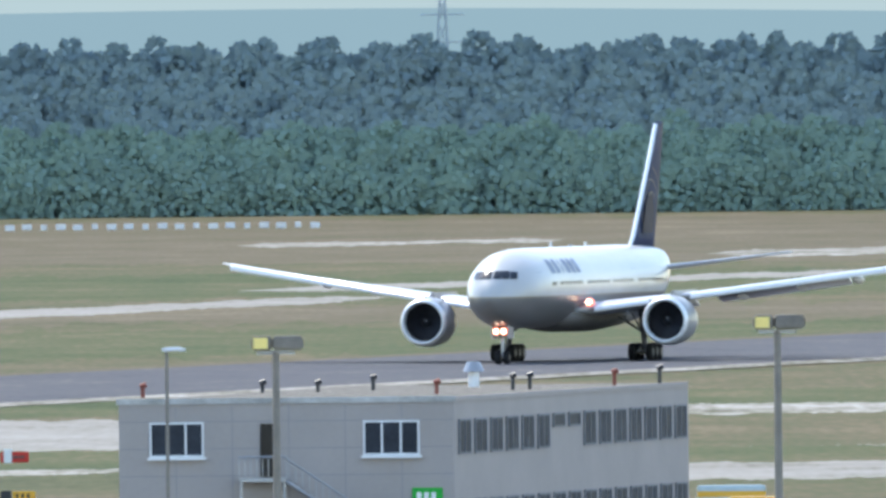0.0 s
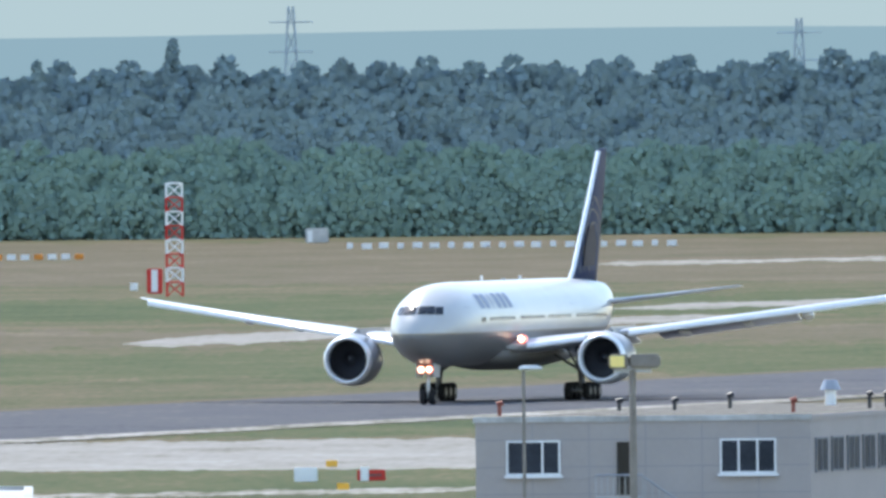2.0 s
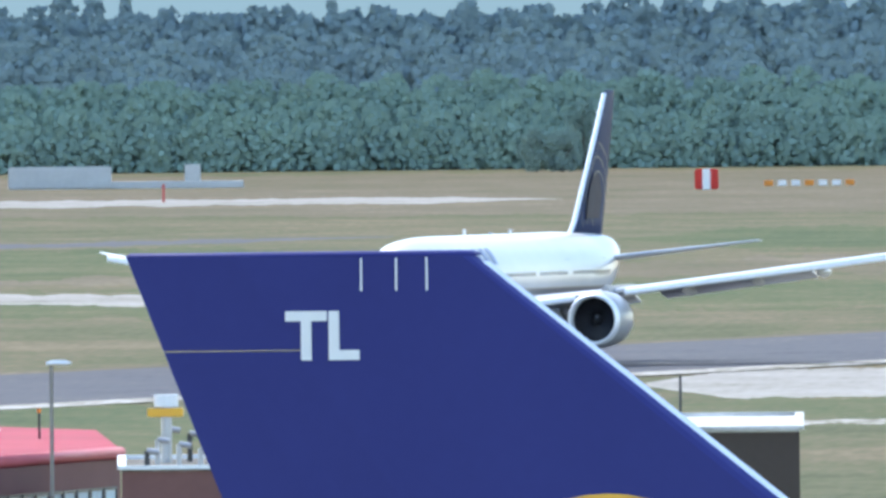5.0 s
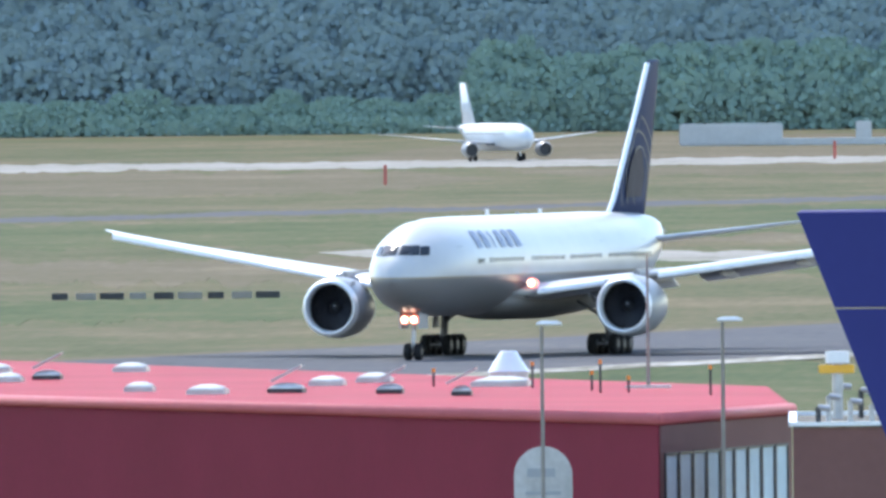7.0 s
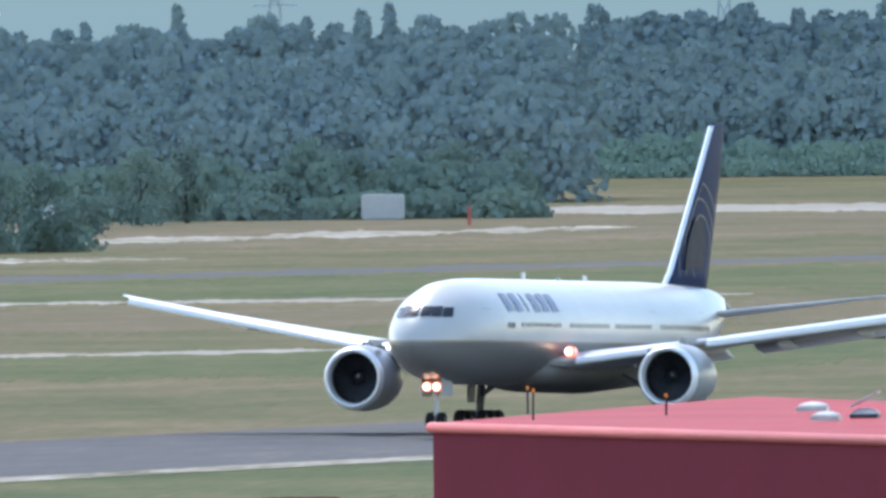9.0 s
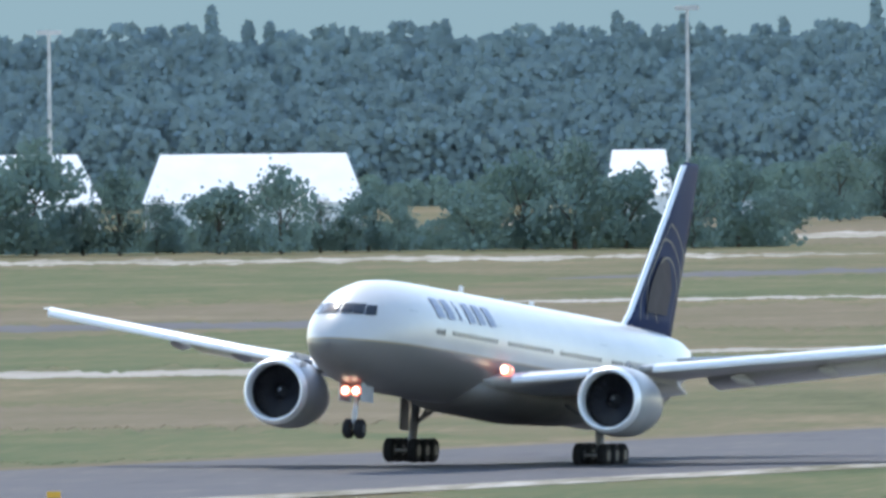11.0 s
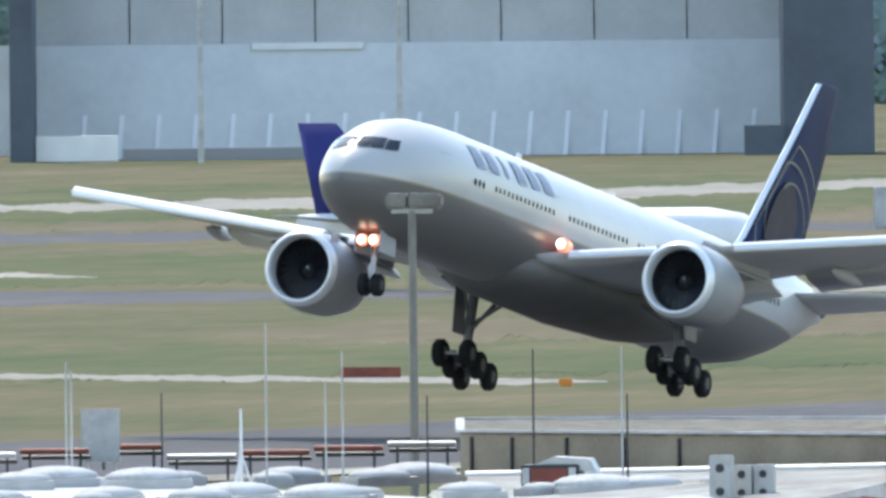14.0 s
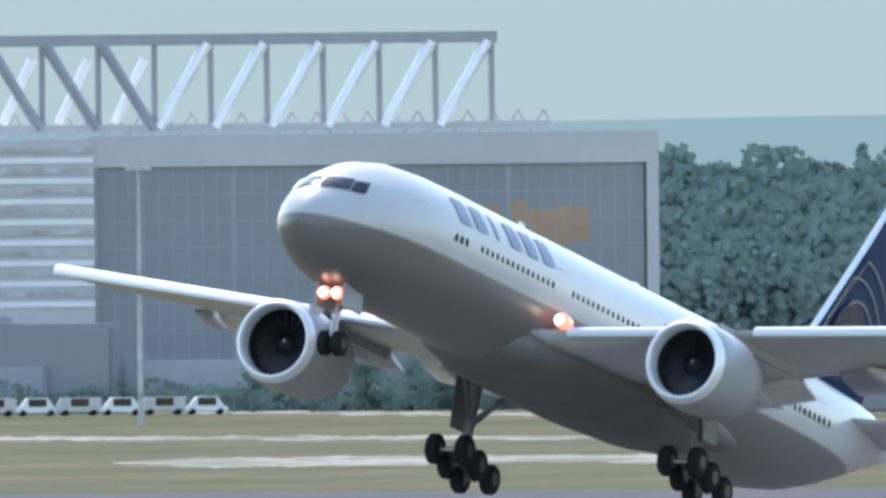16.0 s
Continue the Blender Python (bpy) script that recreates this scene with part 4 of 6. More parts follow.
part("pipe", barred((0, 0, 0), (0, 0, 1.7), 0.16, 12), METAL, o)
part("collar", boxed(-0.55, 0.5, -0.2, 0.2, 1.35, 1.6, bevel=0.03), YELLOW, o, "yellow collar")
part("cap", barred((0, 0, 1.65), (0, 0, 2.0), 0.36, 14), WHITE, o, "white cap")
# dark roofed block beyond the blue fin
block("dark_annex", [(-585, 900), (-1100, 900), (-1100, 930), (-585, 930)], rise(846, 900), BROWN, LIGHTROOF, "dark brown flat-roofed block with pale roof edge", "building", 0.1)
o = holder("roof_mast", "thin dark mast on the dark block", "mast", Matrix.Translation(spot(-795, 915, rise(840, 915))))
part("pole", barred((0, 0, 0), (0, 0, 1.4), 0.04, 6), DARK, o)

# the parked jet whose fin rises in front
fd = 420.0
sc = fd / F
org = spot(-1463, fd)
mt = facade(org, org + Vector((math.cos(0.0374), math.sin(0.0374), 0)))
tail_jet = holder("parked_jet", "parked wide-body jet with deep blue fin, white letters and yellow disc", "airplane", mt)


def finx(u):
    return (u + 1463) * sc


zt = rise(526, fd)


def fin_slab(pts, t):
    return loft(bmesh.new(), [[Vector((x, -t * w, z)) for x, z, w in pts], [Vector((x, t * w, z)) for x, z, w in pts]])


def slope(u0, v0, u1, v1, v):
    return u0 + (u1 - u0) * (v - v0) / (v1 - v0)


VB = 1950
te = lambda v: slope(-1709, 695, -1612, 946, v)
le = lambda v: slope(-1147, 537, -701, 898, v)
bm = bmesh.new()
n = 14
secs = []
for k in range(n + 1):
    v = 531 + (VB - 531) * k / n
    a, b = finx(te(max(v, 531)) + (0 if v > 700 else (v - 700) * 0.0)) , finx(le(v))
    a += 0.32 * (b - a)     # the rudder fills the rest
    c = b - a
    secs.append([Vector((b - c * x, y * 0.28, rise(v, fd))) for x, y in ((0, 0), (0.01, 0.4), (0.035, 0.85), (0.06, 1), (0.6, 1), (1, 1), (1, -1), (0.6, -1), (0.06, -1), (0.035, -0.85), (0.01, -0.4))])
fin2 = part("fin", loft(bm, secs), BLUE, tail_jet, "deep blue fin")
for v0, v1 in ((531, 695.5), (698, VB)):
    secs = []
    for v in (v0, v1):
        a, b = finx(te(v)), finx(le(v))
        c = b - a
        secs.append([Vector((a + 0.322 * c - x * 0.322 * c, y, rise(v, fd))) for x, y in ((0, .28), (0.5, .22), (1, .15), (1, -.15), (0.5, -.22), (0, -.28))])
    part("rudder", loft(bmesh.new(), secs), BLUE, tail_jet, "deep blue rudder half")
part("tip_cap", loft(bmesh.new(), [[Vector((x, y * w, rise(v, fd))) for x, y in ((finx(-1779 + e), .06), (finx(-1400), .24), (finx(-1160 - e), .2), (finx(-1135 - e * 2), 0), (finx(-1160 - e), -.2), (finx(-1400), -.24), (finx(-1779 + e), -.06))] for v, w, e in ((531, 1, 4), (526, 0.9, 6), (522, 0.5, 14))]), BLUE, tail_jet, "faired blue fin tip", True)
# Edge strip in whitened metal: rim light and sky reflection put in its colour.
part("fin_leading_edge", loft(bmesh.new(), [[Vector((finx(le(v)) + dx, dy, rise(v, fd))) for dx, dy in ((0.07, 0), (-0.10, 0.15), (-0.10, -0.15))] for v in (542, 900, VB)]), GLINTMETAL, tail_jet, "leading edge whitened for rim light and sky reflection")
for u in (-1358, -1296, -1242):
    put("static_wick", boxed(finx(u) - 0.012, finx(u) + 0.012, -0.30, -0.28, rise(592, fd), rise(534, fd)), WHITE, tail_jet, Matrix(), "thin pale line on the fin")
txt = bpy.data.curves.new("letters", "FONT")
txt.body, txt.size, txt.extrude = "TL", 0.92, 0.004
txt.offset = 0.03
tob = new("letters", txt)
dg = bpy.context.evaluated_depsgraph_get()
lm = bpy.data.meshes.new_from_object(tob.evaluated_get(dg))
bpy.data.objects.remove(tob)
lm.materials.clear()
lm.materials.append(WHITE)
lob = new("letters", lm)
lob.parent = tail_jet
xs = [q.co.x for q in lm.vertices]
ys = [q.co.y for q in lm.vertices]
kx, ky = (131 * sc) / (max(xs) - min(xs)), (87 * sc) / (max(ys) - min(ys))
for q in lm.vertices:
    q.co.x, q.co.y = (q.co.x - min(xs)) * kx, (q.co.y - min(ys)) * ky
lob.matrix_basis = Matrix.Translation((finx(-1493), -0.296, rise(714, fd))) @ pose(0, 0, 0, 90, 0, 0)
tagged(lob, "white registration letters")
disc = bmesh.new()
bmesh.ops.create_circle(disc, cap_ends=True, segments=48, radius=1.9, matrix=Matrix.Translation((finx(-927), -0.29, rise(955, fd) - 1.9)) @ pose(0, 0, 0, 90, 0, 0))
part("disc", disc, YELLOW, tail_jet, "warm yellow disc on the fin")
zf = rise(VB, fd) - 2.6
part("fuselage", loft(bmesh.new(), [[Vector((x, r * math.cos(2 * math.pi * i / 28), zf + dz + r * math.sin(2 * math.pi * i / 28))) for i in range(28)] for x, r, dz in ((-8, 0.3, 1.6), (-4, 1.4, 1.2), (2, 2.5, 0.4), (8, 3.1, 0), (20, 3.25, 0), (50, 3.25, 0), (57, 2.4, -0.4), (60, 0.4, -0.9))]), WHITE, tail_jet, "white fuselage", True)
for x in (22, 50):
    part("gear_leg", barred((x, 0, 0.5), (x, 0, zf - 2.5), 0.2), METAL, tail_jet)
    part("wheel", barred((x, -0.7, 0.55), (x, 0.7, 0.55), 0.55, 16), RUBBER, tail_jet)

# brown block and low pale roofs
brown, bp = block("brown_block", [(-7590, 852), (-6124, 900), (-6150, 930), (-7590, 889)], 11.7, BROWN, GRAVEL, "dark brown flat-roofed block with gravel roof and pale edge")
mb = facade(bp[0], bp[1])
lb = (bp[1] - bp[0]).length
part("coping", prism([spot(-6155, 928.5), spot(-6900, 908), spot(-6900, 908.4), spot(-6155, 929)], 11.705, 11.84), LIGHTROOF, brown, "pale roof edge")
part("coping", prism([spot(-6900, 908), spot(-7590, 888.5), spot(-7590, 889), spot(-6900, 908.5)], 11.705, 11.93), DARK, brown, "dark roof edge")
put("shutter", boxed(lb - 1.3, lb - 0.25, -0.06, -0.004, 6, 9.7), GREYP, brown, mb, "pale grey shutter")
tan, tp = block("tan_block", [(-8362, 884), (-7600, 872), (-7600, 900), (-8362, 905)], 11.62, TAN, GRAVEL, "tan pebble-walled block with pale roof edge", "building", 0.07, LIGHTROOF)
mtn = facade(tp[0], tp[1])
for x in (0.45, 2.0, 4.1, 6.3, 8.4):
    put("downpipe", boxed(x, x + 0.06, -0.09, -0.004, 9.5, 11.5), DARK, tan, mtn)
put("opening", boxed(4.9, 9.4, -0.05, -0.004, 10.05, 10.3), DARK, tan, mtn, "dark low opening")
LZ = 10.0
low = holder("low_flat_roof", "low brown block with a pale weathered roof pitched against the taller blocks", "building")
LOW = [(-7960, 836, 9.95), (-6221, 870, 10.0), (-6221, 893, 10.1), (-6900, 873.5, 10.45), (-7588, 851, 10.82), (-7598, 871, 10.8), (-8350, 882.5, 10.5), (-8350, 842, 9.95)]
lp = [spot(u, d) for u, d, _ in LOW]
bm = bmesh.new()
foot = [bm.verts.new(p) for p in lp]
head = [bm.verts.new(p + Vector((0, 0, q[2] - 0.06))) for p, q in zip(lp, LOW)]
for k in range(len(LOW)):
    j = (k + 1) % len(LOW)
    bm.faces.new((foot[k], foot[j], head[j], head[k]))
part("wall", bm, BROWN, low)

bm = bmesh.new()
rt = [bm.verts.new(p + Vector((0, 0, q[2]))) for p, q in zip(lp, LOW)]
rb = [bm.verts.new(p + Vector((0, 0, q[2] - 0.055))) for p, q in zip(lp, LOW)]
for f in ((0, 1, 3, 4), (1, 2, 3), (0, 4, 5, 6, 7)):
    bm.faces.new([rt[k] for k in f])
for k in range(len(LOW)):
    j = (k + 1) % len(LOW)
    bm.faces.new((rb[k], rb[j], rt[j], rt[k]))
part("roof", bm, SHEETROOF, low, "pale weathered roof sheet")
mlow = facade(lp[0], lp[1])
for a, b in ((0, 1), (7, 0)):
    p, q = lp[a] + Vector((0, 0, LOW[a][2])), lp[b] + Vector((0, 0, LOW[b][2]))
    part("gutter", barred(p, q, 0.11, 8), TAN, low, "tan gutter along the eave")
# flashing where the sheet meets the taller walls, a rusty seam, and small dark outlets
for a, b in ((4, 3), (3, 2), (6, 5)):
    p, q = lp[a] + Vector((0, -0.12, LOW[a][2] + 0.06)), lp[b] + Vector((0, -0.12, LOW[b][2] + 0.06))
    part("flashing", barred(p, q, 0.07, 6), WHITE, low, "white flashing")
def on_sheet(f, g):
    """A point of the sheet: f along it, g up its slope."""
    e = lp[0].lerp(lp[1], f) + Vector((0, 0, LOW[0][2] + (LOW[1][2] - LOW[0][2]) * f))
    h = lp[4].lerp(lp[3], min(1, f * 1.7)) + Vector((0, 0, LOW[4][2] + (LOW[3][2] - LOW[4][2]) * min(1, f * 1.7)))
    return e.lerp(h, g)
for k in range(12):
    g0, g1 = 0.52 + 0.05 * math.sin(k * 1.9), 0.52 + 0.05 * math.sin((k + 1) * 1.9)
    part("seam", barred(on_sheet(0.02 + 0.045 * k, g0) + Vector((0, 0, 0.02)), on_sheet(0.065 + 0.045 * k, g1) + Vector((0, 0, 0.02)), 0.035 + 0.03 * (k % 4 == 1), 5), RUST, low, "rusty roof seam")
outlet = None
for k in range(30):
    p = on_sheet(0.02 + 0.021 * k + 0.006 * ((k * 7) % 3), 0.12 + 0.05 * ((k * 5) % 4) + (0.45 if k % 9 == 4 else 0))
    m = Matrix.Translation(p + Vector((0, 0, 0.02))) @ pose(0, 0, 0, 0, 0, 37 * k)
    if outlet is None:
        outlet = part("roof_outlet", barred((0, 0, -0.05), (0, 0, 0.09), 0.09, 7, 0.06), DARK, low, "small dark roof outlet")
        outlet.matrix_basis = m
    else:
        twin(outlet, low, m)
llow = (lp[1] - lp[0]).length
put("shutter", boxed(llow * 0.40, llow * 0.56, -0.05, -0.004, 6, 9.6), LIGHTROOF, low, mlow, "pale panel on the brown wall")
put("shutter", boxed(llow * 0.90, llow * 0.985, -0.05, -0.004, 6, 9.6), GREYP, low, mlow, "pale panel on the brown wall")


def roof_z(u, d):
    """Height of the pale roofs: the pitched sheet beside the taller blocks, else the flat hall."""
    if not -8350 < u < -7590:
        return LZ - 0.1
    f = (u + 8350) / 760
    e, h = 842 - 6 * f, 882.5 - 11.5 * f
    return 9.95 + (0.55 + 0.3 * f) * min(1.0, max(0.0, (d - e) / (h - e)))


block("terminal_hall", [(-10650, 790), (-7975, 790), (-7975, 830), (-8360, 838), (-8380, 884), (-9750, 958), (-10650, 958)], LZ - 0.1, BROWN, LIGHTROOF, "long low hall with a pale roof full of domes and pipes")


def dome(u, d, r):
    h = holder("roof_dome", "weathered pale acrylic roof dome", "skylight", Matrix.Translation(spot(u, d, roof_z(u, d))) @ pose(0, 0, 0, 0, 0, (u * 7) % 40), "roof domes")
    part("curb", boxed(-r, r, -r, r, 0, 0.25), METAL, h)
    bm = bmesh.new()
    loft(bm, [[Vector((r * math.cos(2 * math.pi * i / 20) * c, r * math.sin(2 * math.pi * i / 20) * c, 0.25 + s * r * 0.28)) for i in range(20)] for c, s in ((1, 0), (0.94, 0.35), (0.8, 0.62), (0.58, 0.82), (0.3, 0.95), (0.05, 1))])
    part("dome", bm, LIGHTROOF, h, "", True)


for k in range(34):
    u = -7900 - 53 * k - 11 * (k % 3)
    dome(u, (862 if u > -8350 else 880 + (k % 4) * 14) - 18 * (k % 2), 0.55 + 0.3 * ((k * 5) % 3))
for k in range(10):
    u, d = -8430 - 130 * k, 935 - 6 * (k % 4)
    o = holder("pipe_rack", "brown pipe run on short legs over the pale roof", "pipe", Matrix.Translation(spot(u, d, LZ - 0.1)), "pipe runs")
    part("pipe", barred((-0.95, 0, 0.62), (0.95, 0, 0.62), 0.08), RUST if k % 3 else METAL, o)
    part("pipe", barred((-0.95, 0.3, 0.45), (0.95, 0.3, 0.45), 0.06), DARK, o)
    for x in (-0.7, 0.7):
        part("leg", barred((x, 0.1, 0), (x, 0.1, 0.6), 0.04, 6), DARK, o)


def air_unit(u, d, z, w, h):
    o = holder("air_conditioner", "pale boxed air-conditioning unit with dark fan grilles", "air conditioner", Matrix.Translation(spot(u, d, z)), "air units")
    part("case", boxed(-w / 2, w / 2, -0.3, 0.3, 0.1, h, bevel=0.03), LIGHTROOF, o)
    for k in range(2):
        part("grille", barred((0, -0.32, 0.1 + h * (0.28 + 0.42 * k)), (0, -0.304, 0.1 + h * (0.28 + 0.42 * k)), min(w, h) * 0.2, 18), DARK, o, "dark round grille")
    part("foot", boxed(-w / 2, w / 2, -0.2, 0.2, 0, 0.1), DARK, o)


air_unit(-7900, 848, roof_z(-7900, 848), 0.55, 1.4)
air_unit(-7862, 849, roof_z(-7862, 849), 0.5, 1.1)
air_unit(-7824, 849, roof_z(-7824, 849), 0.48, 1.1)
o = holder("roof_ventilation_box", "rust-brown louvred ventilation box on the pale roof", "vent", Matrix.Translation(spot(-8200, 866, roof_z(-8200, 866))))
part("case", boxed(-0.75, 0.75, -0.4, 0.6, 0.15, 0.72, bevel=0.03), DARK, o)
part("louvre", boxed(-0.48, 0.45, -0.43, -0.404, 0.24, 0.62), RUST, o)
for x in (-0.62, 0.58):
    part("end_panel", boxed(x - 0.09, x + 0.09, -0.43, -0.404, 0.22, 0.64), LIGHTROOF, o, "pale end panel")
part("cover", loft(bmesh.new(), [[Vector((x, y, z)) for x, z in ((-0.4, 0.724), (1.2, 0.5), (1.0, 0.86), (0.1, 0.92))] for y in (-0.3, 0.6)]), METAL, o, "pale sheet cover")
for x in (-0.6, 0.6):
    part("leg", barred((x, 0, 0), (x, 0, 0.16), 0.05), DARK, o)
# rusty mushroom cowl
o = holder("mushroom_cowl", "large rust-red mushroom ventilation cowl on the gravel roof", "vent", Matrix.Translation(on_roof(-7390, 1004, 11.7)))
bm = bmesh.new()
loft(bm, [[Vector((r * math.cos(2 * math.pi * i / 12), r * math.sin(2 * math.pi * i / 12), z)) for i in range(12)] for r, z in ((0.36, 0.35), (0.42, 0.7), (0.8, 1.22), (0.78, 1.3), (0.55, 1.7), (0.42, 1.78), (0.05, 1.8))])
part("hood", bm, RUST, o, "rust-red hood")
part("neck", boxed(-0.45, 0.45, -0.45, 0.45, 0, 0.36, bevel=0.05), METAL, o, "grey plinth")
part("tray", boxed(-1.25, -0.5, -0.4, 0.4, 0.02, 0.3), GREYP, o)
# roof ladder
o = holder("roof_ladder", "dark steel roof ladder with hoops", "ladder", Matrix.Translation(spot(-7606, 850, roof_z(-7606, 850))))
for x in (0, 0.35, 0.62):
    part("rail", barred((x, 0, 0), (x, 0, 1.95), 0.035, 6), DARK, o)
for k in range(6):
    part("rung", barred((0, 0, 0.2 + 0.28 * k), (0.62, 0, 0.2 + 0.28 * k), 0.02, 6), DARK, o)
part("hoop", barred((0, 0, 1.95), (0.62, 0, 1.95), 0.035, 6), DARK, o)
# gooseneck vents in a row
for k in range(7):
    u = -6850 + 62 * k + (12 if k in (3, 5) else 0)
    o = holder("gooseneck_vent", "grey gooseneck vent pipe on the gravel roof", "vent", Matrix.Translation(on_roof(u, 987 - 1.6 * k, 11.7)), "gooseneck vents")
    part("riser", barred((0, 0, 0), (0, 0, 0.42), 0.06, 10), METAL, o)
    bm = bmesh.new()
    for j in range(6):
        a0, a1 = math.pi * j / 6, math.pi * (j + 1) / 6
        bar(bm, (0.09 - 0.09 * math.cos(a0), 0, 0.42 + 0.09 * math.sin(a0)), (0.09 - 0.09 * math.cos(a1), 0, 0.42 + 0.09 * math.sin(a1)), 0.065, 8)
    part("bend", bm, METAL, o)
    part("flange", barred((0, 0, 0), (0, 0, 0.08), 0.13, 10), METAL, o)


# antennas and masts on the roofs
def rod_mast(u, v0, v1, z, r=0.03, material=None, label="thin pale whip antenna on the roof", tripod=False, arms=0):
    d = reach(v1, z)
    if u < -7790:
        d = min(d, 860 + 18 * (-7790 - u) / 590 if u > -8380 else 878 + 74 * (-8380 - u) / 1370, 952)
    z = max(z, roof_z(u, d) - 0.02) if u < -7590 else z
    o = holder("antenna", label, "antenna", Matrix.Translation(spot(u, d, z)), "roof antennas")
    h = rise(v0, d) - z
    part("rod", barred((0, 0, 0), (0, 0, h), r, 6, r * 0.6), material or LIGHTROOF, o)
    if tripod:
        for k in range(3):
            a = 2 * math.pi * k / 3
            part("leg", barred((0.35 * math.cos(a), 0.35 * math.sin(a), 0), (0, 0, 1.0), 0.025, 6), material or LIGHTROOF, o)
    for k in range(arms):
        zz = h * (0.93 - 0.4 * k)
        part("arm", barred((-0.6 if k else 0.0, 0, zz), (0.9, 0, zz), 0.02, 6), material or LIGHTROOF, o)
    return o


rod_mast(-7252, 693, 1125, LZ, tripod=True)
rod_mast(-7082, 890, 1130, LZ, 0.045, DARK, "dark antenna mast with yagi arms", arms=2)
for u, v0, v1, m in ((-9456, 880, 1030, DARK), (-9321, 910, 1030, DARK), (-9059, 865, 1030, LIGHTROOF), (-8705, 800, 1040, METAL), (-8232, 850, 1045, DARK), (-8890, 920, 1042, DARK), (-8570, 850, 1036, LIGHTROOF), (-8075, 845, 1060, LIGHTROOF), (-8600, 900, 1040, LIGHTROOF), (-9050, 970, 1045, DARK), (-9600, 905, 1028, DARK), (-8420, 930, 1050, DARK), (-8066, 930, 1066, DARK)):
    rod_mast(u, v0, v1, LZ - 0.1, 0.035, m, "thin mast on the pale roof")
rod_mast(-8750, 950, 1060, LZ - 0.1, 0.05, WHITE, "pale leaning whip antenna on tripod", True)
for u, v0, v1, m in ((-10173, 720, 1000, DARK), (-10170, 698, 1000, METAL), (-9740, 845, 1010, LIGHTROOF), (-9450, 850, 1010, DARK), (-9050, 880, 1012, LIGHTROOF), (-9330, 900, 1020, DARK)):
    rod_mast(u, v0, v1, LZ - 0.1, 0.04, m, "thin mast on the pale roof")
o = holder("satellite_dish", "pale satellite dish seen edge-on", "satellite dish", Matrix.Translation(spot(-7106, 858, LZ)))
bm = bmesh.new()
loft(bm, [[Vector((0.12 - 0.2 * (r / 0.55) ** 2 + 0.0, r * math.cos(2 * math.pi * i / 20), 0.75 + r * math.sin(2 * math.pi * i / 20))) for i in range(20)] for r in (0.02, 0.25, 0.42, 0.55)] )
put("reflector", bm, LIGHTROOF, o, pose(0, 0, 0, 0, 0, 28), "", True)
part("post", barred((0, 0, 0), (0, 0, 0.75), 0.05), METAL, o)
part("feed_arm", barred((0, 0, 0.3), (-0.4, -0.3, 0.7), 0.02, 6), METAL, o)
o = holder("roof_lamp", "small white box lamp on a thin post", "lamp", Matrix.Translation(spot(-7156, 856, LZ)))
part("post", barred((0, 0, 0), (0, 0, 1.55), 0.03, 6), METAL, o)
part("lamp_head", boxed(-0.36, 0.36, -0.15, 0.15, 1.5, 1.7, bevel=0.03), WHITE, o, "white lamp head")
o = holder("roof_panel", "pale grey upright panel on the roof", "panel", Matrix.Translation(spot(-9000, 930, LZ - 0.1)))
part("panel", boxed(-0.5, 0.55, -0.05, 0.05, 0.3, 1.75), LIGHTROOF, o)
part("leg", boxed(-0.4, -0.34, -0.05, 0.05, 0, 0.3), METAL, o)
part("leg", boxed(0.36, 0.42, -0.05, 0.05, 0, 0.3), METAL, o)
# great air duct
o = holder("air_duct", "large shiny sheet-metal air duct with dark open mouth", "duct", Matrix.Translation(spot(-10150, 840, LZ - 0.1)) @ pose(0, 0, 0, 0, 0, -10))
zd = rise(905, 840) - LZ + 0.1
part("elbow", boxed(-4.5, -2.2, -0.9, 0.9, zd - 2.2, zd + 0.95, bevel=0.45), METAL, o, "boxed duct elbow", True)
part("tube", turned(bmesh.new(), [(-2.3, 0.85), (2.3, 0.85)], 30, (0, 0, zd)), METAL, o, "round duct", True)
part("mouth", turned(bmesh.new(), [(2.3, 0.85), (2.6, 0.95), (3.7, 1.0), (4.3, 0.95), (4.3, 0.9), (4.0, 0.86)], 30, (0, 0, zd)), METAL, o, "flared duct mouth", True)
# A dark disc closes the tube, for the shade inside it.
part("inside", turned(bmesh.new(), [(4.12, 0.93), (4.12, 0.01)], 24, (0, 0, zd)), DARK, o)
for x in (-2.0, -1.6, -0.6, 0.0, 1.5, 2.2):
    part("flange", turned(bmesh.new(), [(x, 0.86), (x, 0.93), (x + 0.12, 0.93), (x + 0.12, 0.86)], 30, (0, 0, zd)), METAL, o)
for x in (-3.5, -1.0, 1.8):
    part("support", boxed(x - 0.1, x + 0.1, -0.6, 0.6, 0, zd - 0.7), DARK, o)

# ---- far things ----
def far_box(name, u, v, w, h, material, label, category, dd=None, depth=2.0, z0=0.0):
    d = dd or reach(v)
    o = holder(name, label, category, Matrix.Translation(spot(u, d)))
    part("body", boxed(-w / 2, w / 2, 0, depth, z0, h, bevel=min(w, h) * 0.06), material, o)
    if z0:
        for x in (-w * 0.4, w * 0.4):
            part("leg", boxed(x - 0.05, x + 0.05, 0.1, 0.2, 0, z0), METAL, o)
    return o


# red and white lattice tower
tw = holder("lattice_tower", "red and white lattice antenna tower on the airfield", "tower", Matrix.Translation(on_ground(-322, 481)))
H1 = 12.2
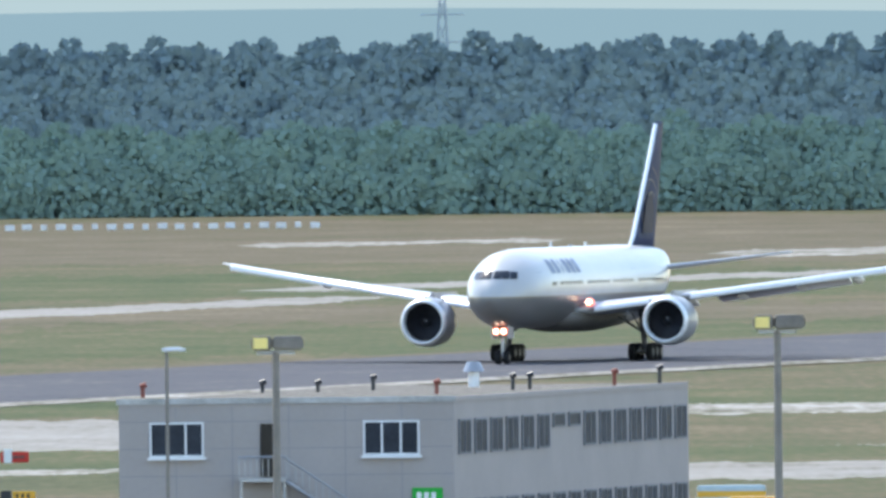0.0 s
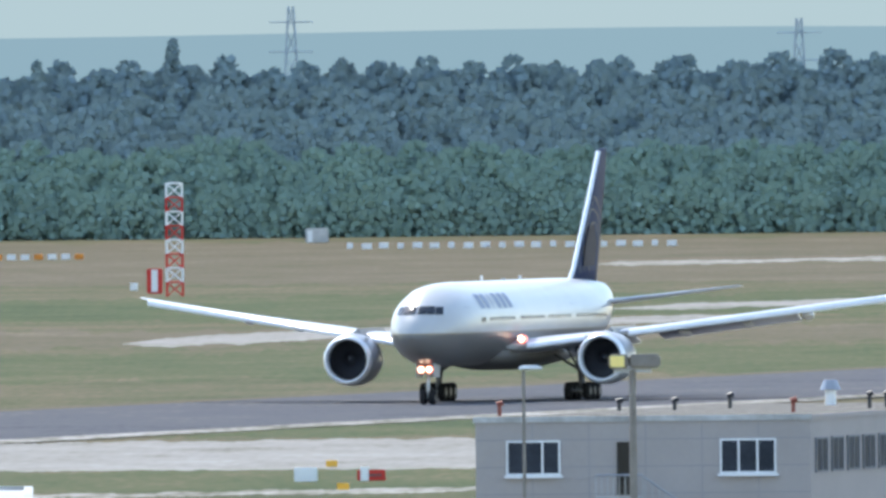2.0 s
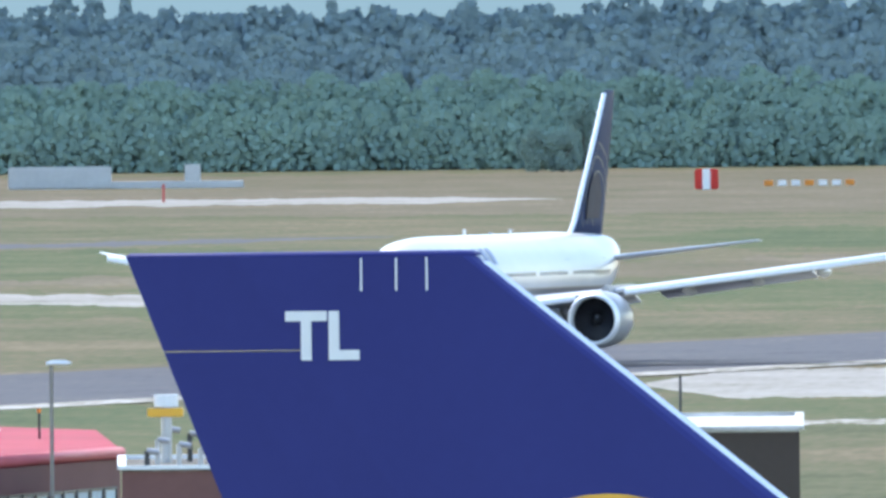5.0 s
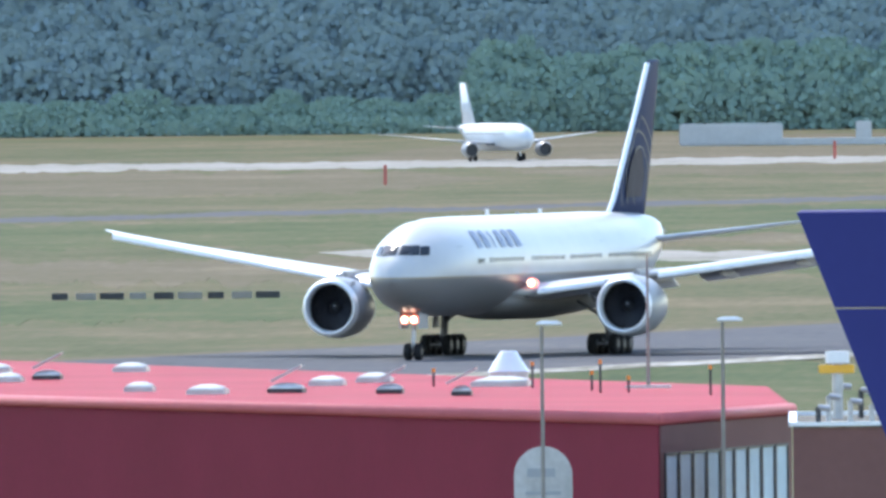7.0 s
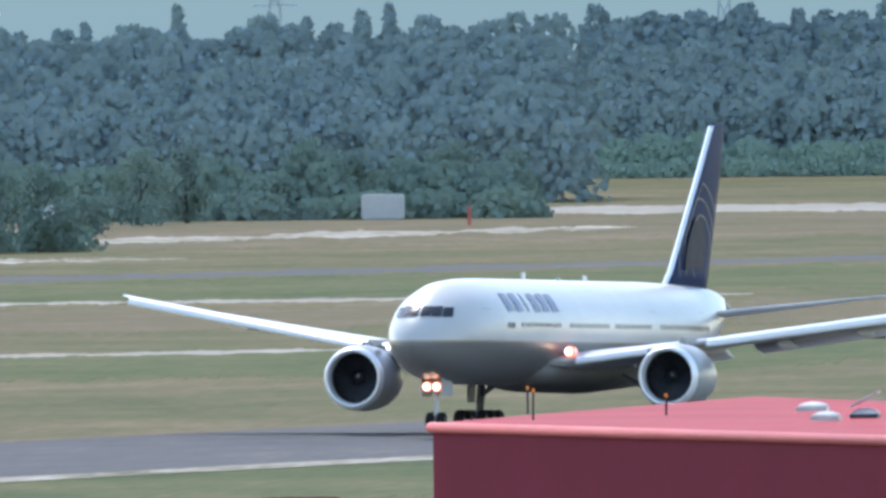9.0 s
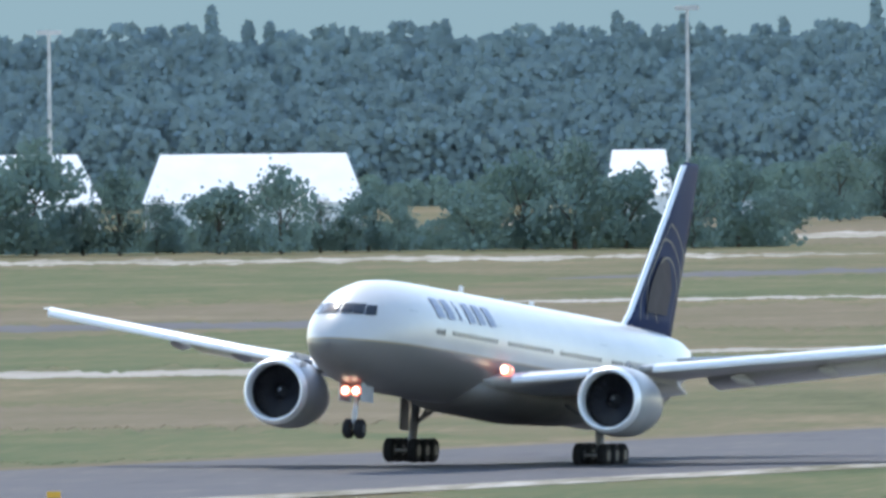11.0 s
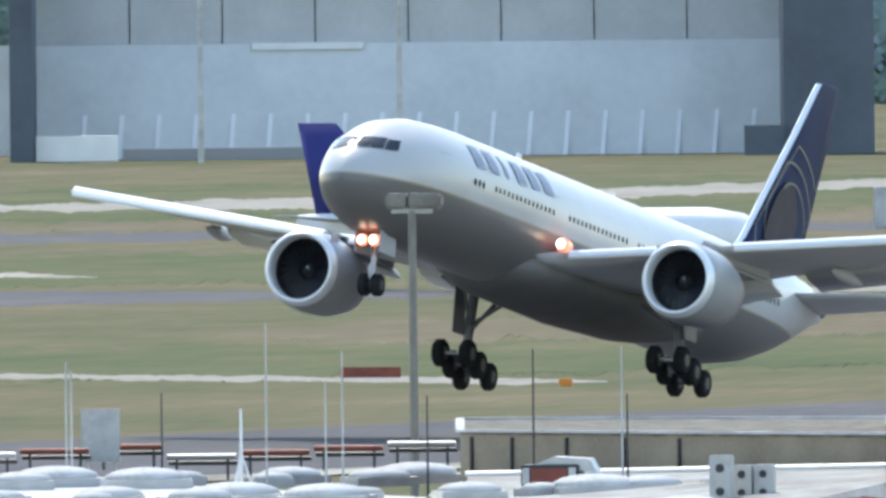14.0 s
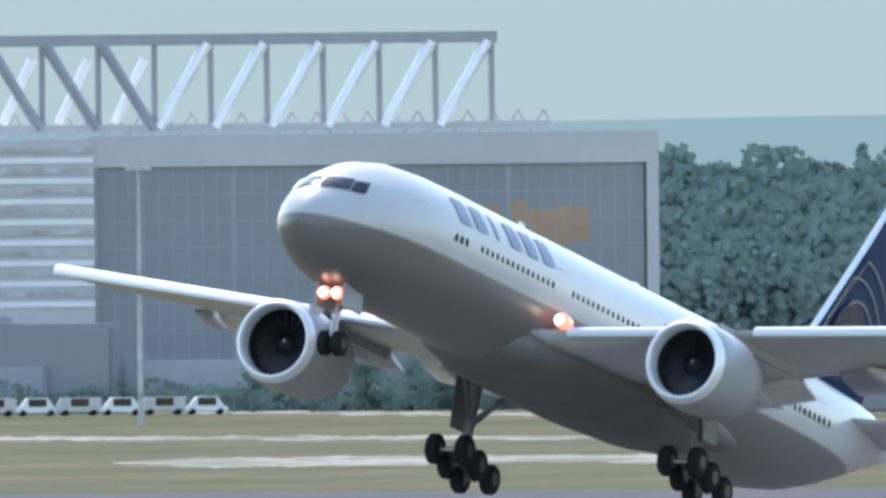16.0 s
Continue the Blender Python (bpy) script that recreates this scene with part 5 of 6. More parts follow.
for k in range(8):
    z0, z1 = H1 * k / 8, H1 * (k + 1) / 8
    c = 0.85
    for y in (-c, c):
        bm = bmesh.new()
        for x in (-c, c):
            bar(bm, (x, y, z0), (x, y, z1), 0.13, 6)
        bar(bm, (-c, y, z0), (c, y, z1), 0.07, 5)
        bar(bm, (c, y, z0), (-c, y, z1), 0.07, 5)
        bar(bm, (-c, y, z1), (c, y, z1), 0.1, 5)
        part("lattice_face", bm, WHITE if k % 2 else RED, tw, "painted lattice face")
o = far_box("equipment_cabin", -358, 476, 1.7, 2.7, RED, "red and white striped equipment cabin by the tower", "cabin")
part("stripe", boxed(-0.35, 0.35, -0.03, -0.004, 0.2, 2.6), WHITE, o)
far_box("equipment_cabin", -395, 470, 0.8, 0.8, WHITE, "small white marker box", "box")
o = far_box("white_hut", -70, 389, 3.2, 2.0, LIGHTROOF, "small white hut at the forest edge", "hut")
part("door", boxed(-1.3, -0.6, -0.03, -0.004, 0.1, 1.7), WHITE, o)
o = far_box("equipment_cabin", -745, 419, 3.0, 2.6, RED, "red and white equipment cabin", "cabin")
part("stripe", boxed(-0.5, 0.5, -0.03, -0.004, 0, 2.6), WHITE, o)
for k in range(20):
    far_box("approach_light", -12 + 30 * k, 400 + (k % 2), 1.3 if k % 3 else 0.8, 0.75, WHITE, "small white runway light bar", "runway light", None, 0.4)
for k in range(7):
    far_box("approach_light", -635 + 24 * k, 414, 1.1, 0.7, WHITE if k % 3 else ORANGE, "small white runway light bar", "runway light", None, 0.4)
for u, v, w, h in ((-94, 812, 1.4, 0.85), (10, 812, 0.5, 0.85)):
    far_box("white_box", u, v, w, h, WHITE, "white equipment box on the grass", "box", None, 0.5)
o = far_box("red_board", 22, 812, 1.7, 0.65, RED, "dark red taxiway board on the grass", "sign", 2040, 0.15)
part("bar", boxed(-0.6, 0.6, -0.02, -0.004, 0.25, 0.42), BRICK, o)
o = far_box("taxiway_sign", 38, 886, 1.25, 0.62, YELLOW, "yellow taxiway sign with dark bars", "sign", 1862, 0.15, 0.1)
for k in range(3):
    part("bar", boxed(-0.45 + 0.3 * k, -0.3 + 0.3 * k, -0.02, -0.004, 0.28, 0.5), DARK, o)
far_box("taxiway_sign", 6, 886, 0.6, 0.66, DARK, "black taxiway sign panel", "sign", 1862, 0.15, 0.1)
for u, v in ((-48, 786), (-28, 827), (-5770, 996), (-5777, 934), (-8175, 916), (-9690, 694), (-6060, 590), (-6270, 595)):
    far_box("yellow_marker", u, v, 0.7, 0.4, YELLOW if u > -7000 else ORANGE, "small yellow marker board on the grass", "marker", None, 0.2)
far_box("orange_board", -7150, 914, 1.9, 0.55, ORANGE, "orange taxiway sign on the grass", "sign", None, 0.2)
far_box("orange_board", -8520, 898, 3.3, 0.6, RUST, "long reddish board on the grass", "sign", None, 0.2)
far_box("low_barrier", -4105, 955, 4.0, 0.5, RUST, "low reddish barrier on the grass", "barrier", None, 0.4)
for u, v in ((-1646 - 60, 432), (-2502, 470), (-4630 + 830, 460)):
    o = far_box("red_marker_post", u, v, 0.35, 2.2, REDPOST, "red and white marker post", "post", None, 0.4)
for u, v, w, h in ((-1890, 407, 13.5, 2.9), (-1700, 407, 20, 0.9), (-1655, 406, 2.0, 3.0)):
    far_box("airfield_hut", u, v, w, h, PANELGREY, "grey low airfield hut at the wood's edge", "hut", None, 3)
for k in range(9):
    far_box("snow_fence", -3080 + 46 * k, 668, 1.2 + (k % 3) * 0.3, 0.5, CONCRETE if k % 2 else DARK, "low weathered barrier piece on the grass", "barrier", None, 0.3)
for u, v, w, h, mm in ((-4600, 430, 8, 3.4, LIGHTROOF), (-4460, 446, 9, 2.8, HANGARWALL), (-4360, 442, 8, 3.0, GREYWALL), (-4240, 431, 4.2, 2.2, WHITE), (-3955, 449, 4.8, 3.0, PANELGREY), (-4555, 452, 2.4, 2.2, PANELGREY), (-4430, 425, 3.4, 1.2, WHITE)):
    far_box("storage_cabin", u, v, w, h, mm, "low pale cabin among dark trees", "cabin", None, 4)


# vehicles and awning beside the office block
o = far_box("market_awning", 1290, 905, 3.6, 1.5, PALEBLUE, "pale blue awning beside the office block", "awning", 1790, 2)
part("band", boxed(-1.8, 1.8, -0.03, -0.004, 0.9, 1.2), YELLOW, o, "yellow band")
o = far_box("yellow_truck", 1330, 935, 2.6, 1.3, YELLOW, "yellow apron truck with pale cab", "truck", 1760, 2)
part("cab", boxed(0.5, 1.3, -0.04, -0.004, 0.5, 1.1), GLASS, o)
o = far_box("yellow_tug", -40, 975, 3.4, 1.2, YELLOW, "yellow apron tug among equipment", "tug", 1640, 2)
part("cab", boxed(-1.5, -0.5, 0.1, 1.6, 1.25, 2.0), GLASS, o)
for k in range(6):
    far_box("apron_equipment", -290 + 45 * k, 972 + 3 * (k % 2), 0.9, 0.7 + 0.2 * (k % 3), (DARK, WHITE, RUST)[k % 3], "small apron equipment piece", "equipment", 1650, 1)

# light masts
def light_mast(u, d, ztop):
    o = holder("light_mast", "tall slim grey light mast", "mast", Matrix.Translation(spot(u, d)), "light masts")
    part("pole", barred((0, 0, 0), (0, 0, ztop), 0.32, 10, 0.17), LIGHTROOF, o)
    part("head", boxed(-1.3, 1.3, -0.3, 0.3, ztop, ztop + 0.5), METAL, o, "lamp bar")


for u, v0, d in ((-4647, 80, 3700), (-5777, 112, 3690), (-6007, 60, 3560), (-6169, 185, 3750), (-6600, 80, 3540), (-6960, 80, 3540), (-7267, 80, 3520), (-7090, 240, 3700), (-8463, 60, 3400), (-8815, 60, 3400), (-9298, 60, 3400), (-9822, 60, 3390), (-11700, 60, 3420)):
    light_mast(u, d, rise(v0, d))

# white halls among the trees
def white_hall(u0, u1, d, h, label):
    a, b = spot(u0, d), spot(u1, d)
    o = holder("white_hall", label, "hall", facade(a, b), "white halls")
    w, dp = (b - a).length, 26.0
    part("wall", boxed(0, w, 0, dp, 0, h * 0.45), WHITE, o)
    ring = [(-.3, -.3), (w + .3, -.3), (w + .3, dp + .3), (-.3, dp + .3)]
    part("roof", loft(bmesh.new(), [[Vector((x, y, h * 0.45 + 0.004)) for x, y in ring], [Vector((x, y, h)) for x, y in ((w * .07, 8), (w * .93, 8), (w * .93, dp - 8), (w * .07, dp - 8))]]), WHITE, o, "bright white sloping roof")


white_hall(-6230, -5690, 3640, 9.6, "long bright white hall with sloping roof")
white_hall(-5610, -5225, 3660, 9.4, "bright white hall with sloping roof")
white_hall(-4790, -4680, 3760, 9.0, "small white hall half hidden by trees")


def car(u, d, w=4.3, h=1.5, material=None, van=False, name="parked_car"):
    o = holder(name, "parked pale " + ("van" if van else "car") + " by the trees", "van" if van else "car", Matrix.Translation(spot(u, d)) @ pose(0, 0, 0, 0, 0, (u * 13) % 25), "parked vehicles")
    prof = ((-w / 2, .35), (-w / 2, .8), (-w * .38, .95), (-w * .22, h), (w * .25, h), (w * .4, .95), (w / 2, .8), (w / 2, .35)) if not van else ((-w / 2, .4), (-w / 2, 1.1), (-w * .4, h), (w / 2, h), (w / 2, .4))
    part("body", loft(bmesh.new(), [[Vector((x, y, z)) for x, z in prof] for y in (-0.85, 0.85)]), material or WHITE, o)
    for x in (-w * .32, w * .32):
        for y in (-0.8, 0.8):
            part("wheel", barred((x, y - 0.1, 0.33), (x, y + 0.1, 0.33), 0.33, 12), RUBBER, o)
    part("side_window", boxed(-w * .2, w * .22, -0.88, -0.854, .98, h - 0.1), GLASS, o)


for k in range(15):
    car(-7200 + 30 * k + (7 * k) % 11, 3905 + (k % 3) * 4, material=(WHITE, METAL, LIGHTROOF)[k % 3])
car(-6790, 3290, 3.4, 2.2, WHITE, True, "parked_van")
car(-4250, 4000, 5, 2.4, WHITE, True, "parked_van")
far_box("white_container", -7605, 640, 1.9, 3.2, LIGHTROOF, "pale equipment container on the grass", "container", 2640, 2)
o = far_box("equipment_container", -7260, 726, 3.0, 3.4, LIGHTROOF, "pale equipment container with red poles", "container", 2310, 2)
part("pole", barred((-1, -0.2, 0), (-1, -0.2, 4.2), 0.08), RED, o)

# run-up enclosure
RD = 3427.0
en = holder("runup_enclosure", "large grey sound enclosure with sloping ribbed panels", "building", facade(spot(-9112, RD), spot(-7783, RD)))
we = (spot(-7783, RD) - spot(-9112, RD)).length
zt2 = rise(192, RD)
part("back_wall", boxed(0, we, 36, 37.5, 0, zt2), PANELGREY, en, "tall grey rear wall")
part("slope", loft(bmesh.new(), [[Vector((x, y, z)) for y, z in ((30, 0.0), (35.9, 0.0), (35.9, 11.6), (34.5, 11.6))] for x in (0, we)]), SLOPEGREY, en, "sloping grey deflector")
part("coping", boxed(0, we, 35.5, 37.6, zt2 + 0.004, zt2 + 0.5), LIGHTROOF, en)
part("ledge", boxed(we * 0.29, we * 0.44, 33.9, 34.6, 11.0, 11.7), WHITE, en, "bright ledge")
nr = 19
for k in range(nr):
    x = we * (0.06 + 0.9 * k / (nr - 1))
    part("rib", loft(bmesh.new(), [[Vector((xx + 0.09 * z, y, z)) for y, z in ((29.4, 0.0), (30.2, 0.0), (34.7, 9.4), (34.3, 9.4))] for xx in (x - 0.22, x + 0.22)]), WHITE, en, "pale rib")
for k in range(1, 8):
    part("joint", boxed(we * k / 8, we * k / 8 + 0.12, 35.9, 35.99, 11.7, zt2), DARK, en)
part("end_wall", boxed(we, we + 9.2, 4, 37.5, 0, zt2 + 1.0), ENDWALL, en, "end wall painted dark for its shade")
part("end_wall", boxed(-2.4, -0.05, 4, 37.5, 0, zt2 + 1.0), ENDWALL, en, "end wall painted dark for its shade")
part("low_block", boxed(we - 4, we - 0.05, 0, 6, 0, 3.0), ENDWALL, en, "dark low block")
part("low_block", boxed(0.2, 8.5, 6, 10, 0, 2.6), WHITE, en, "bright low block")
part("low_block", boxed(9, 30, 8, 12, 0, 1.2), HANGARWALL, en, "grey low block")

# noise barrier wall
WD = 3520.0
nb = holder("noise_barrier", "long grey noise barrier wall with panels", "wall", facade(spot(-10312, WD), spot(-9135, WD)))
wn2 = (spot(-9135, WD) - spot(-10312, WD)).length
zb = rise(303, WD)
for k in range(17):
    part("panel", boxed(wn2 * k / 17 + 0.03, wn2 * (k + 1) / 17 - 0.03, 0, 1.0, 0, zb - 0.1 * (k % 2)), PANELGREY, nb)
part("base", boxed(0, wn2, -0.4, 0, 0, 0.7), LIGHTROOF, nb)
far_box("storage_block", -10150, 490, 9.0, 4.6, GREYWALL, "low grey storage block before the barrier", "block", 3500, 5)
far_box("storage_block", -10440, 492, 10.0, 4.0, HANGARWALL, "low dark storage block before the barrier", "block", 3500, 5)
far_box("storage_block", -9600, 500, 12.0, 0.8, LIGHTROOF, "pale low kerb before the barrier", "block", 3490, 2)

# great hangar with roof truss
GD = 3640.0
hg = holder("hangar", "huge grey hangar with tall sliding doors and a white roof truss", "hangar", facade(spot(-13000, GD - 14), spot(-10785, GD)))
wh = (spot(-10785, GD) - spot(-13000, GD - 14)).length
zh = rise(2, GD)
x0 = wh - 1000 / F * GD
part("body", boxed(x0, wh, 0.3, 70, 0, zh), HANGARWALL, hg, "grey hangar body")
part("fascia", boxed(x0, wh + 0.3, -0.6, 0.28, zh - 3.2, zh + 0.2), HANGARTRIM, hg, "pale fascia above the doors")
part("jamb", boxed(wh - 1.0, wh + 0.3, -0.6, 0.28, 0, zh - 3.21), HANGARTRIM, hg, "pale side pier")
for k in range(4):
    a, b = x0 + (wh - 1.3 - x0) * k / 4, x0 + (wh - 1.3 - x0) * (k + 1) / 4
    dr = part("sliding_door", boxed(a + 0.55, b, -0.2, 0.25, 0, zh - 3.25), HANGARWALL, hg, "tall grey sliding door")
    part("door_gap", boxed(a, a + 0.55, -0.1, 0.25, 0, zh - 3.25), GREYP, hg, "dark gap between doors")
    for j in range(1, 9):
        part("seam", boxed(a + 0.55 + (b - a - 0.55) * j / 9, a + 0.65 + (b - a - 0.55) * j / 9, -0.22, -0.204, 0, zh - 3.3), GREYP, dr)
    for j in range(1, 9):
        part("seam", boxed(a + 0.55, b, -0.215, -0.204, (zh - 3.3) * j / 9, (zh - 3.3) * j / 9 + 0.08), GREYP, dr)
for a, b, c, d in ((0.588, 0.615, 7.4, 11.4), (0.617, 0.672, 7.9, 11.7), (0.674, 0.722, 7.6, 11.9), (0.743, 0.77, 7.2, 11.9), (0.772, 0.822, 8.1, 11.8), (0.824, 0.85, 7.7, 11.9), (0.852, 0.883, 8.0, 11.6)):
    part("orange_mark", boxed(x0 + (wh - x0) * a, x0 + (wh - x0) * b, -0.24, -0.224, zh - d, zh - c), FADED, hg, "faded orange bars on the door")
# truss over the roof
zt3 = rise(-170, GD)
xr = wh - 285 / F * GD
part("upper_chord", boxed(-5, xr + 0.6, 2, 3.2, zt3 - 0.6, zt3 + 0.6), GREYP, hg, "grey upper chord")
part("lower_chord", boxed(-5, xr + 6, 2, 3.2, zh + 0.6, zh + 1.4), HANGARTRIM, hg, "pale lower chord")
st = 100 / F * GD
for k in range(18):
    x = xr - st * k
    part("truss_post", barred((x, 2.6, zh + 1), (x, 2.6, zt3), 0.35), GREYP, hg, "grey truss post")
    # Sunlit look of these diagonals comes from a brighter metal than their neighbours.
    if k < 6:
        part("truss_diagonal", barred((x - st * 0.06, 2.4, zt3 - 0.4), (x - st * 0.92, 2.4, zh + 0.9), 0.62, 14), GLINTMETAL, hg, "truss diagonal in brighter metal for its sun glint")
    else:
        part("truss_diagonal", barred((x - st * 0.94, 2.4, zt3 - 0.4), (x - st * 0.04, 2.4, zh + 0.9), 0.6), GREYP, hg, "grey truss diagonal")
        part("truss_diagonal", barred((x - st * 0.06, 9, zt3 - 2), (x - st * 0.6, 9, zh + 1.5), 0.5, 14), GLINTMETAL, hg, "truss diagonal in brighter metal for its sun glint")
for k in range(26):
    x = xr + 9 - st * 0.45 * k
    part("roof_brace", barred((x, 20, zh + 0.2), (x - st * 0.22, 20, zh + 2.6), 0.14, 6), HANGARTRIM, hg)
    part("roof_brace", barred((x - st * 0.45, 20, zh + 0.2), (x - st * 0.22, 20, zh + 2.6), 0.14, 6), HANGARTRIM, hg)
# pale striped wing of the hangar
part("striped_wall", boxed(-10, x0 - 0.05, -1.0, 60, 0, zh - 0.3), HANGARTRIM, hg, "pale striped side wall")
for k in range(16):
    part("stripe", boxed(-10, x0 - 0.1, -1.2, -1.004, zh - 1.6 - 1.1 * k, zh - 1.0 - 1.1 * k), WHITE if k % 2 else LIGHTROOF, hg)
lean = loft(bmesh.new(), [[Vector((x, y, z)) for x, z in ((-10, 0), (x0 - 1.5, 0), (x0 - 9.5, 10.2), (-10, 11.0))] for y in (-3, -1.3)])
part("sloping_front", lean, GREYP, hg, "blue-grey sloping front")
for u, v, w, h, mm in ((-11860, 462, 14, 9.5, HANGARWALL), (-11600, 466, 12, 5.5, GREYP), (-11420, 470, 9, 4.2, HANGARWALL), (-11950, 462, 10, 5, GREYP)):
    far_box("service_block", u, v, w, h, mm, "low dark service block before the hangar", "block", 3600, 6)
for k in range(6):
    car(-11960 + 75 * k, 3560, 4.6, 1.9, WHITE if k % 2 else METAL, k % 2 == 0)


# ---- woods ----
def leaf_cloud(name, centres, sizes, material, seed):
    """Many small tilted leaf clumps, one mesh."""
    rng = np.random.default_rng(seed)
    n = len(centres)
    # Clumps face the viewing deck, for soft even shade.
    up = rng.normal(size=(n, 3)) * 0.3 + np.array((0.0, -1.0, -0.1))
    a = np.cross(up, rng.normal(size=(n, 3)))
    a /= np.linalg.norm(a, axis=1)[:, None]
    b = np.cross(a, up)
    b /= np.linalg.norm(b, axis=1)[:, None]
    s = sizes[:, None]
    k = rng.uniform(0.6, 1.2, (n, 4, 1))
    v = np.stack([centres + a * s * k[:, 0], centres + b * s * k[:, 1], centres - a * s * k[:, 2], centres - b * s * k[:, 3]], 1).reshape(-1, 3)
    me = bpy.data.meshes.new(name)
    me.from_pydata(v.tolist(), [], np.arange(4 * n).reshape(-1, 4).tolist())
    me.materials.append(material)
    return me


def crown_points(rng, n, h, r, conifer, low=0.02):
    """Clump places of one crown: height h, radius r, from the share low of its height up."""
    t = rng.uniform(low, 1.0, n)
    ang = rng.uniform(0, 2 * math.pi, n)
    if conifer:
        rad = np.minimum(0.36 * h * (1.02 - t), 1.2 * r) * rng.uniform(0.5, 1.0, n) * (0.8 + 0.2 * np.sin(t * 40))
    else:
        rad = r * np.sqrt(np.clip(1 - (np.maximum(t - 0.45, 0) / 0.57) ** 2, 0.02, 1)) * rng.uniform(0.5, 1.05, n) * (1 + 0.22 * np.sin(3 * ang + 9 * t))
    return np.stack([rad * np.cos(ang), rad * np.sin(ang), t * h], 1)


def wood(name, u0, u1, d, depth, hmin, hmax, spacing, material, seed, clumps, size, conifers, label, rows=9):
    """A wood whose canopy rises from a low edge to its full height."""
    rng = np.random.default_rng(seed)
    pts, sz = [], []
    width = abs(u1 - u0) / F * d
    nt = int(width / spacing)
    for row in range(rows):
        back = 1.0 if rows == 1 else row / (rows - 1)
        for k in range(nt):
            u = u0 + (u1 - u0) * (k + 0.5 * (row % 2) + rng.uniform(-0.45, 0.45)) / nt
            p = spot(u, d + depth * (row + rng.uniform(-0.4, 0.4)) / rows)
            swell = 1 + 0.03 * noise.noise(Vector((u * 0.006, seed, row))) + 0.02 * noise.noise(Vector((u * 0.02, seed, row)))
            h = rng.uniform(hmin, hmax) * swell * (1 if rows == 1 else 0.46 + 0.54 * back ** 0.85) * rng.uniform(0.95, 1.03)
            con = rng.random() < conifers * back
            if con:
                h *= rng.choice((1.0, 1.04, 1.1))
            low = 0.02 if row == 0 else 0.4
            c = crown_points(rng, clumps, h, spacing * rng.uniform(0.75, 1.2) * (0.8 if con else 1), con, low)
            pts.append(c + np.array(p))
            sz.append(rng.uniform(0.6, 1.3, clumps) * size)
    for k in range(int(nt * 1.5)):     # a dense inside, so that no light shows through
        p = spot(u0 + (u1 - u0) * (k + 0.5) / (nt * 1.5), d + depth * 0.8)
        c = crown_points(rng, 200, hmin * 0.93, spacing * 0.6, False)
        pts.append(c + np.array(p))
        sz.append(rng.uniform(0.8, 1.3, 200) * size * 1.9)
    ob = new(name, leaf_cloud(name, np.concatenate(pts), np.concatenate(sz), material, seed + 50))
    return tagged(ob, label, "trees", kind="stuff")


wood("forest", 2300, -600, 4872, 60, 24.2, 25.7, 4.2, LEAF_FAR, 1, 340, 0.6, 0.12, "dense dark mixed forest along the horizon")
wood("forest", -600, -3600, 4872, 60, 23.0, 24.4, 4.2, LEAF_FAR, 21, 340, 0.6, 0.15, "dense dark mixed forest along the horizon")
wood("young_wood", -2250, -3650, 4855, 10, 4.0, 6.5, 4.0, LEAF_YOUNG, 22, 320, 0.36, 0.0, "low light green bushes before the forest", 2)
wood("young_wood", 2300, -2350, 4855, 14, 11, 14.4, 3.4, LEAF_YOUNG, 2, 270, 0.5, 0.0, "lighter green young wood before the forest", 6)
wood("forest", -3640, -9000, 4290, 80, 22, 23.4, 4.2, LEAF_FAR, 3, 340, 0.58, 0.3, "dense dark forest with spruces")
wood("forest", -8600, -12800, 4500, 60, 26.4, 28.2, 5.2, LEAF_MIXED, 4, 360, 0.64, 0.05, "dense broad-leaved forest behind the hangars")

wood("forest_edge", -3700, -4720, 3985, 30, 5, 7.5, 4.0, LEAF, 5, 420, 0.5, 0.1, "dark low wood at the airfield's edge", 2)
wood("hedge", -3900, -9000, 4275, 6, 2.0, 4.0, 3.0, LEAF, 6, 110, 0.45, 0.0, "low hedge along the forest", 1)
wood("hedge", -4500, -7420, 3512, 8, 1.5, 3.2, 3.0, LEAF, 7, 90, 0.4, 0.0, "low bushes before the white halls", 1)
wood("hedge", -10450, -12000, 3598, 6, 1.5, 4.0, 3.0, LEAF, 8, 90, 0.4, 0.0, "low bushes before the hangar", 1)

# far hills and low sky: flat sheets that glow in place of haze
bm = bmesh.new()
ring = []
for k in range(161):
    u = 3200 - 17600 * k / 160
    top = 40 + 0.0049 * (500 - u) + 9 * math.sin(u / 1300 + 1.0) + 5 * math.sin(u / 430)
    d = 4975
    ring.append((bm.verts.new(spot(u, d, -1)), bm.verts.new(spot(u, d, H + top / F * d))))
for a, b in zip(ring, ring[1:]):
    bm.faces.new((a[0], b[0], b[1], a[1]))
bs = bmesh.new()
rs = []
for k in range(41):
    u = 3200 - 17600 * k / 40
    rs.append((bs.verts.new(spot(u, 4990, -1)), bs.verts.new(spot(u, 4990, 110))))
for a, b in zip(rs, rs[1:]):
    bs.faces.new((a[0], b[0], b[1], a[1]))
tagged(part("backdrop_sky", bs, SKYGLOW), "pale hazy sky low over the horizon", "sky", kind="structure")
tagged(part("backdrop", bm, HILL), "glowing sheet of blue hazy hills far behind the woods", "hills", kind="structure")


# power pylons on the skyline
# Steel colour is paled and blued; it carries the distance haze.
HAZYSTEEL = mat("hazy_pale_steel", (0.42, 0.47, 0.5), 0.6, 0, 0.06, 0.5, 5)
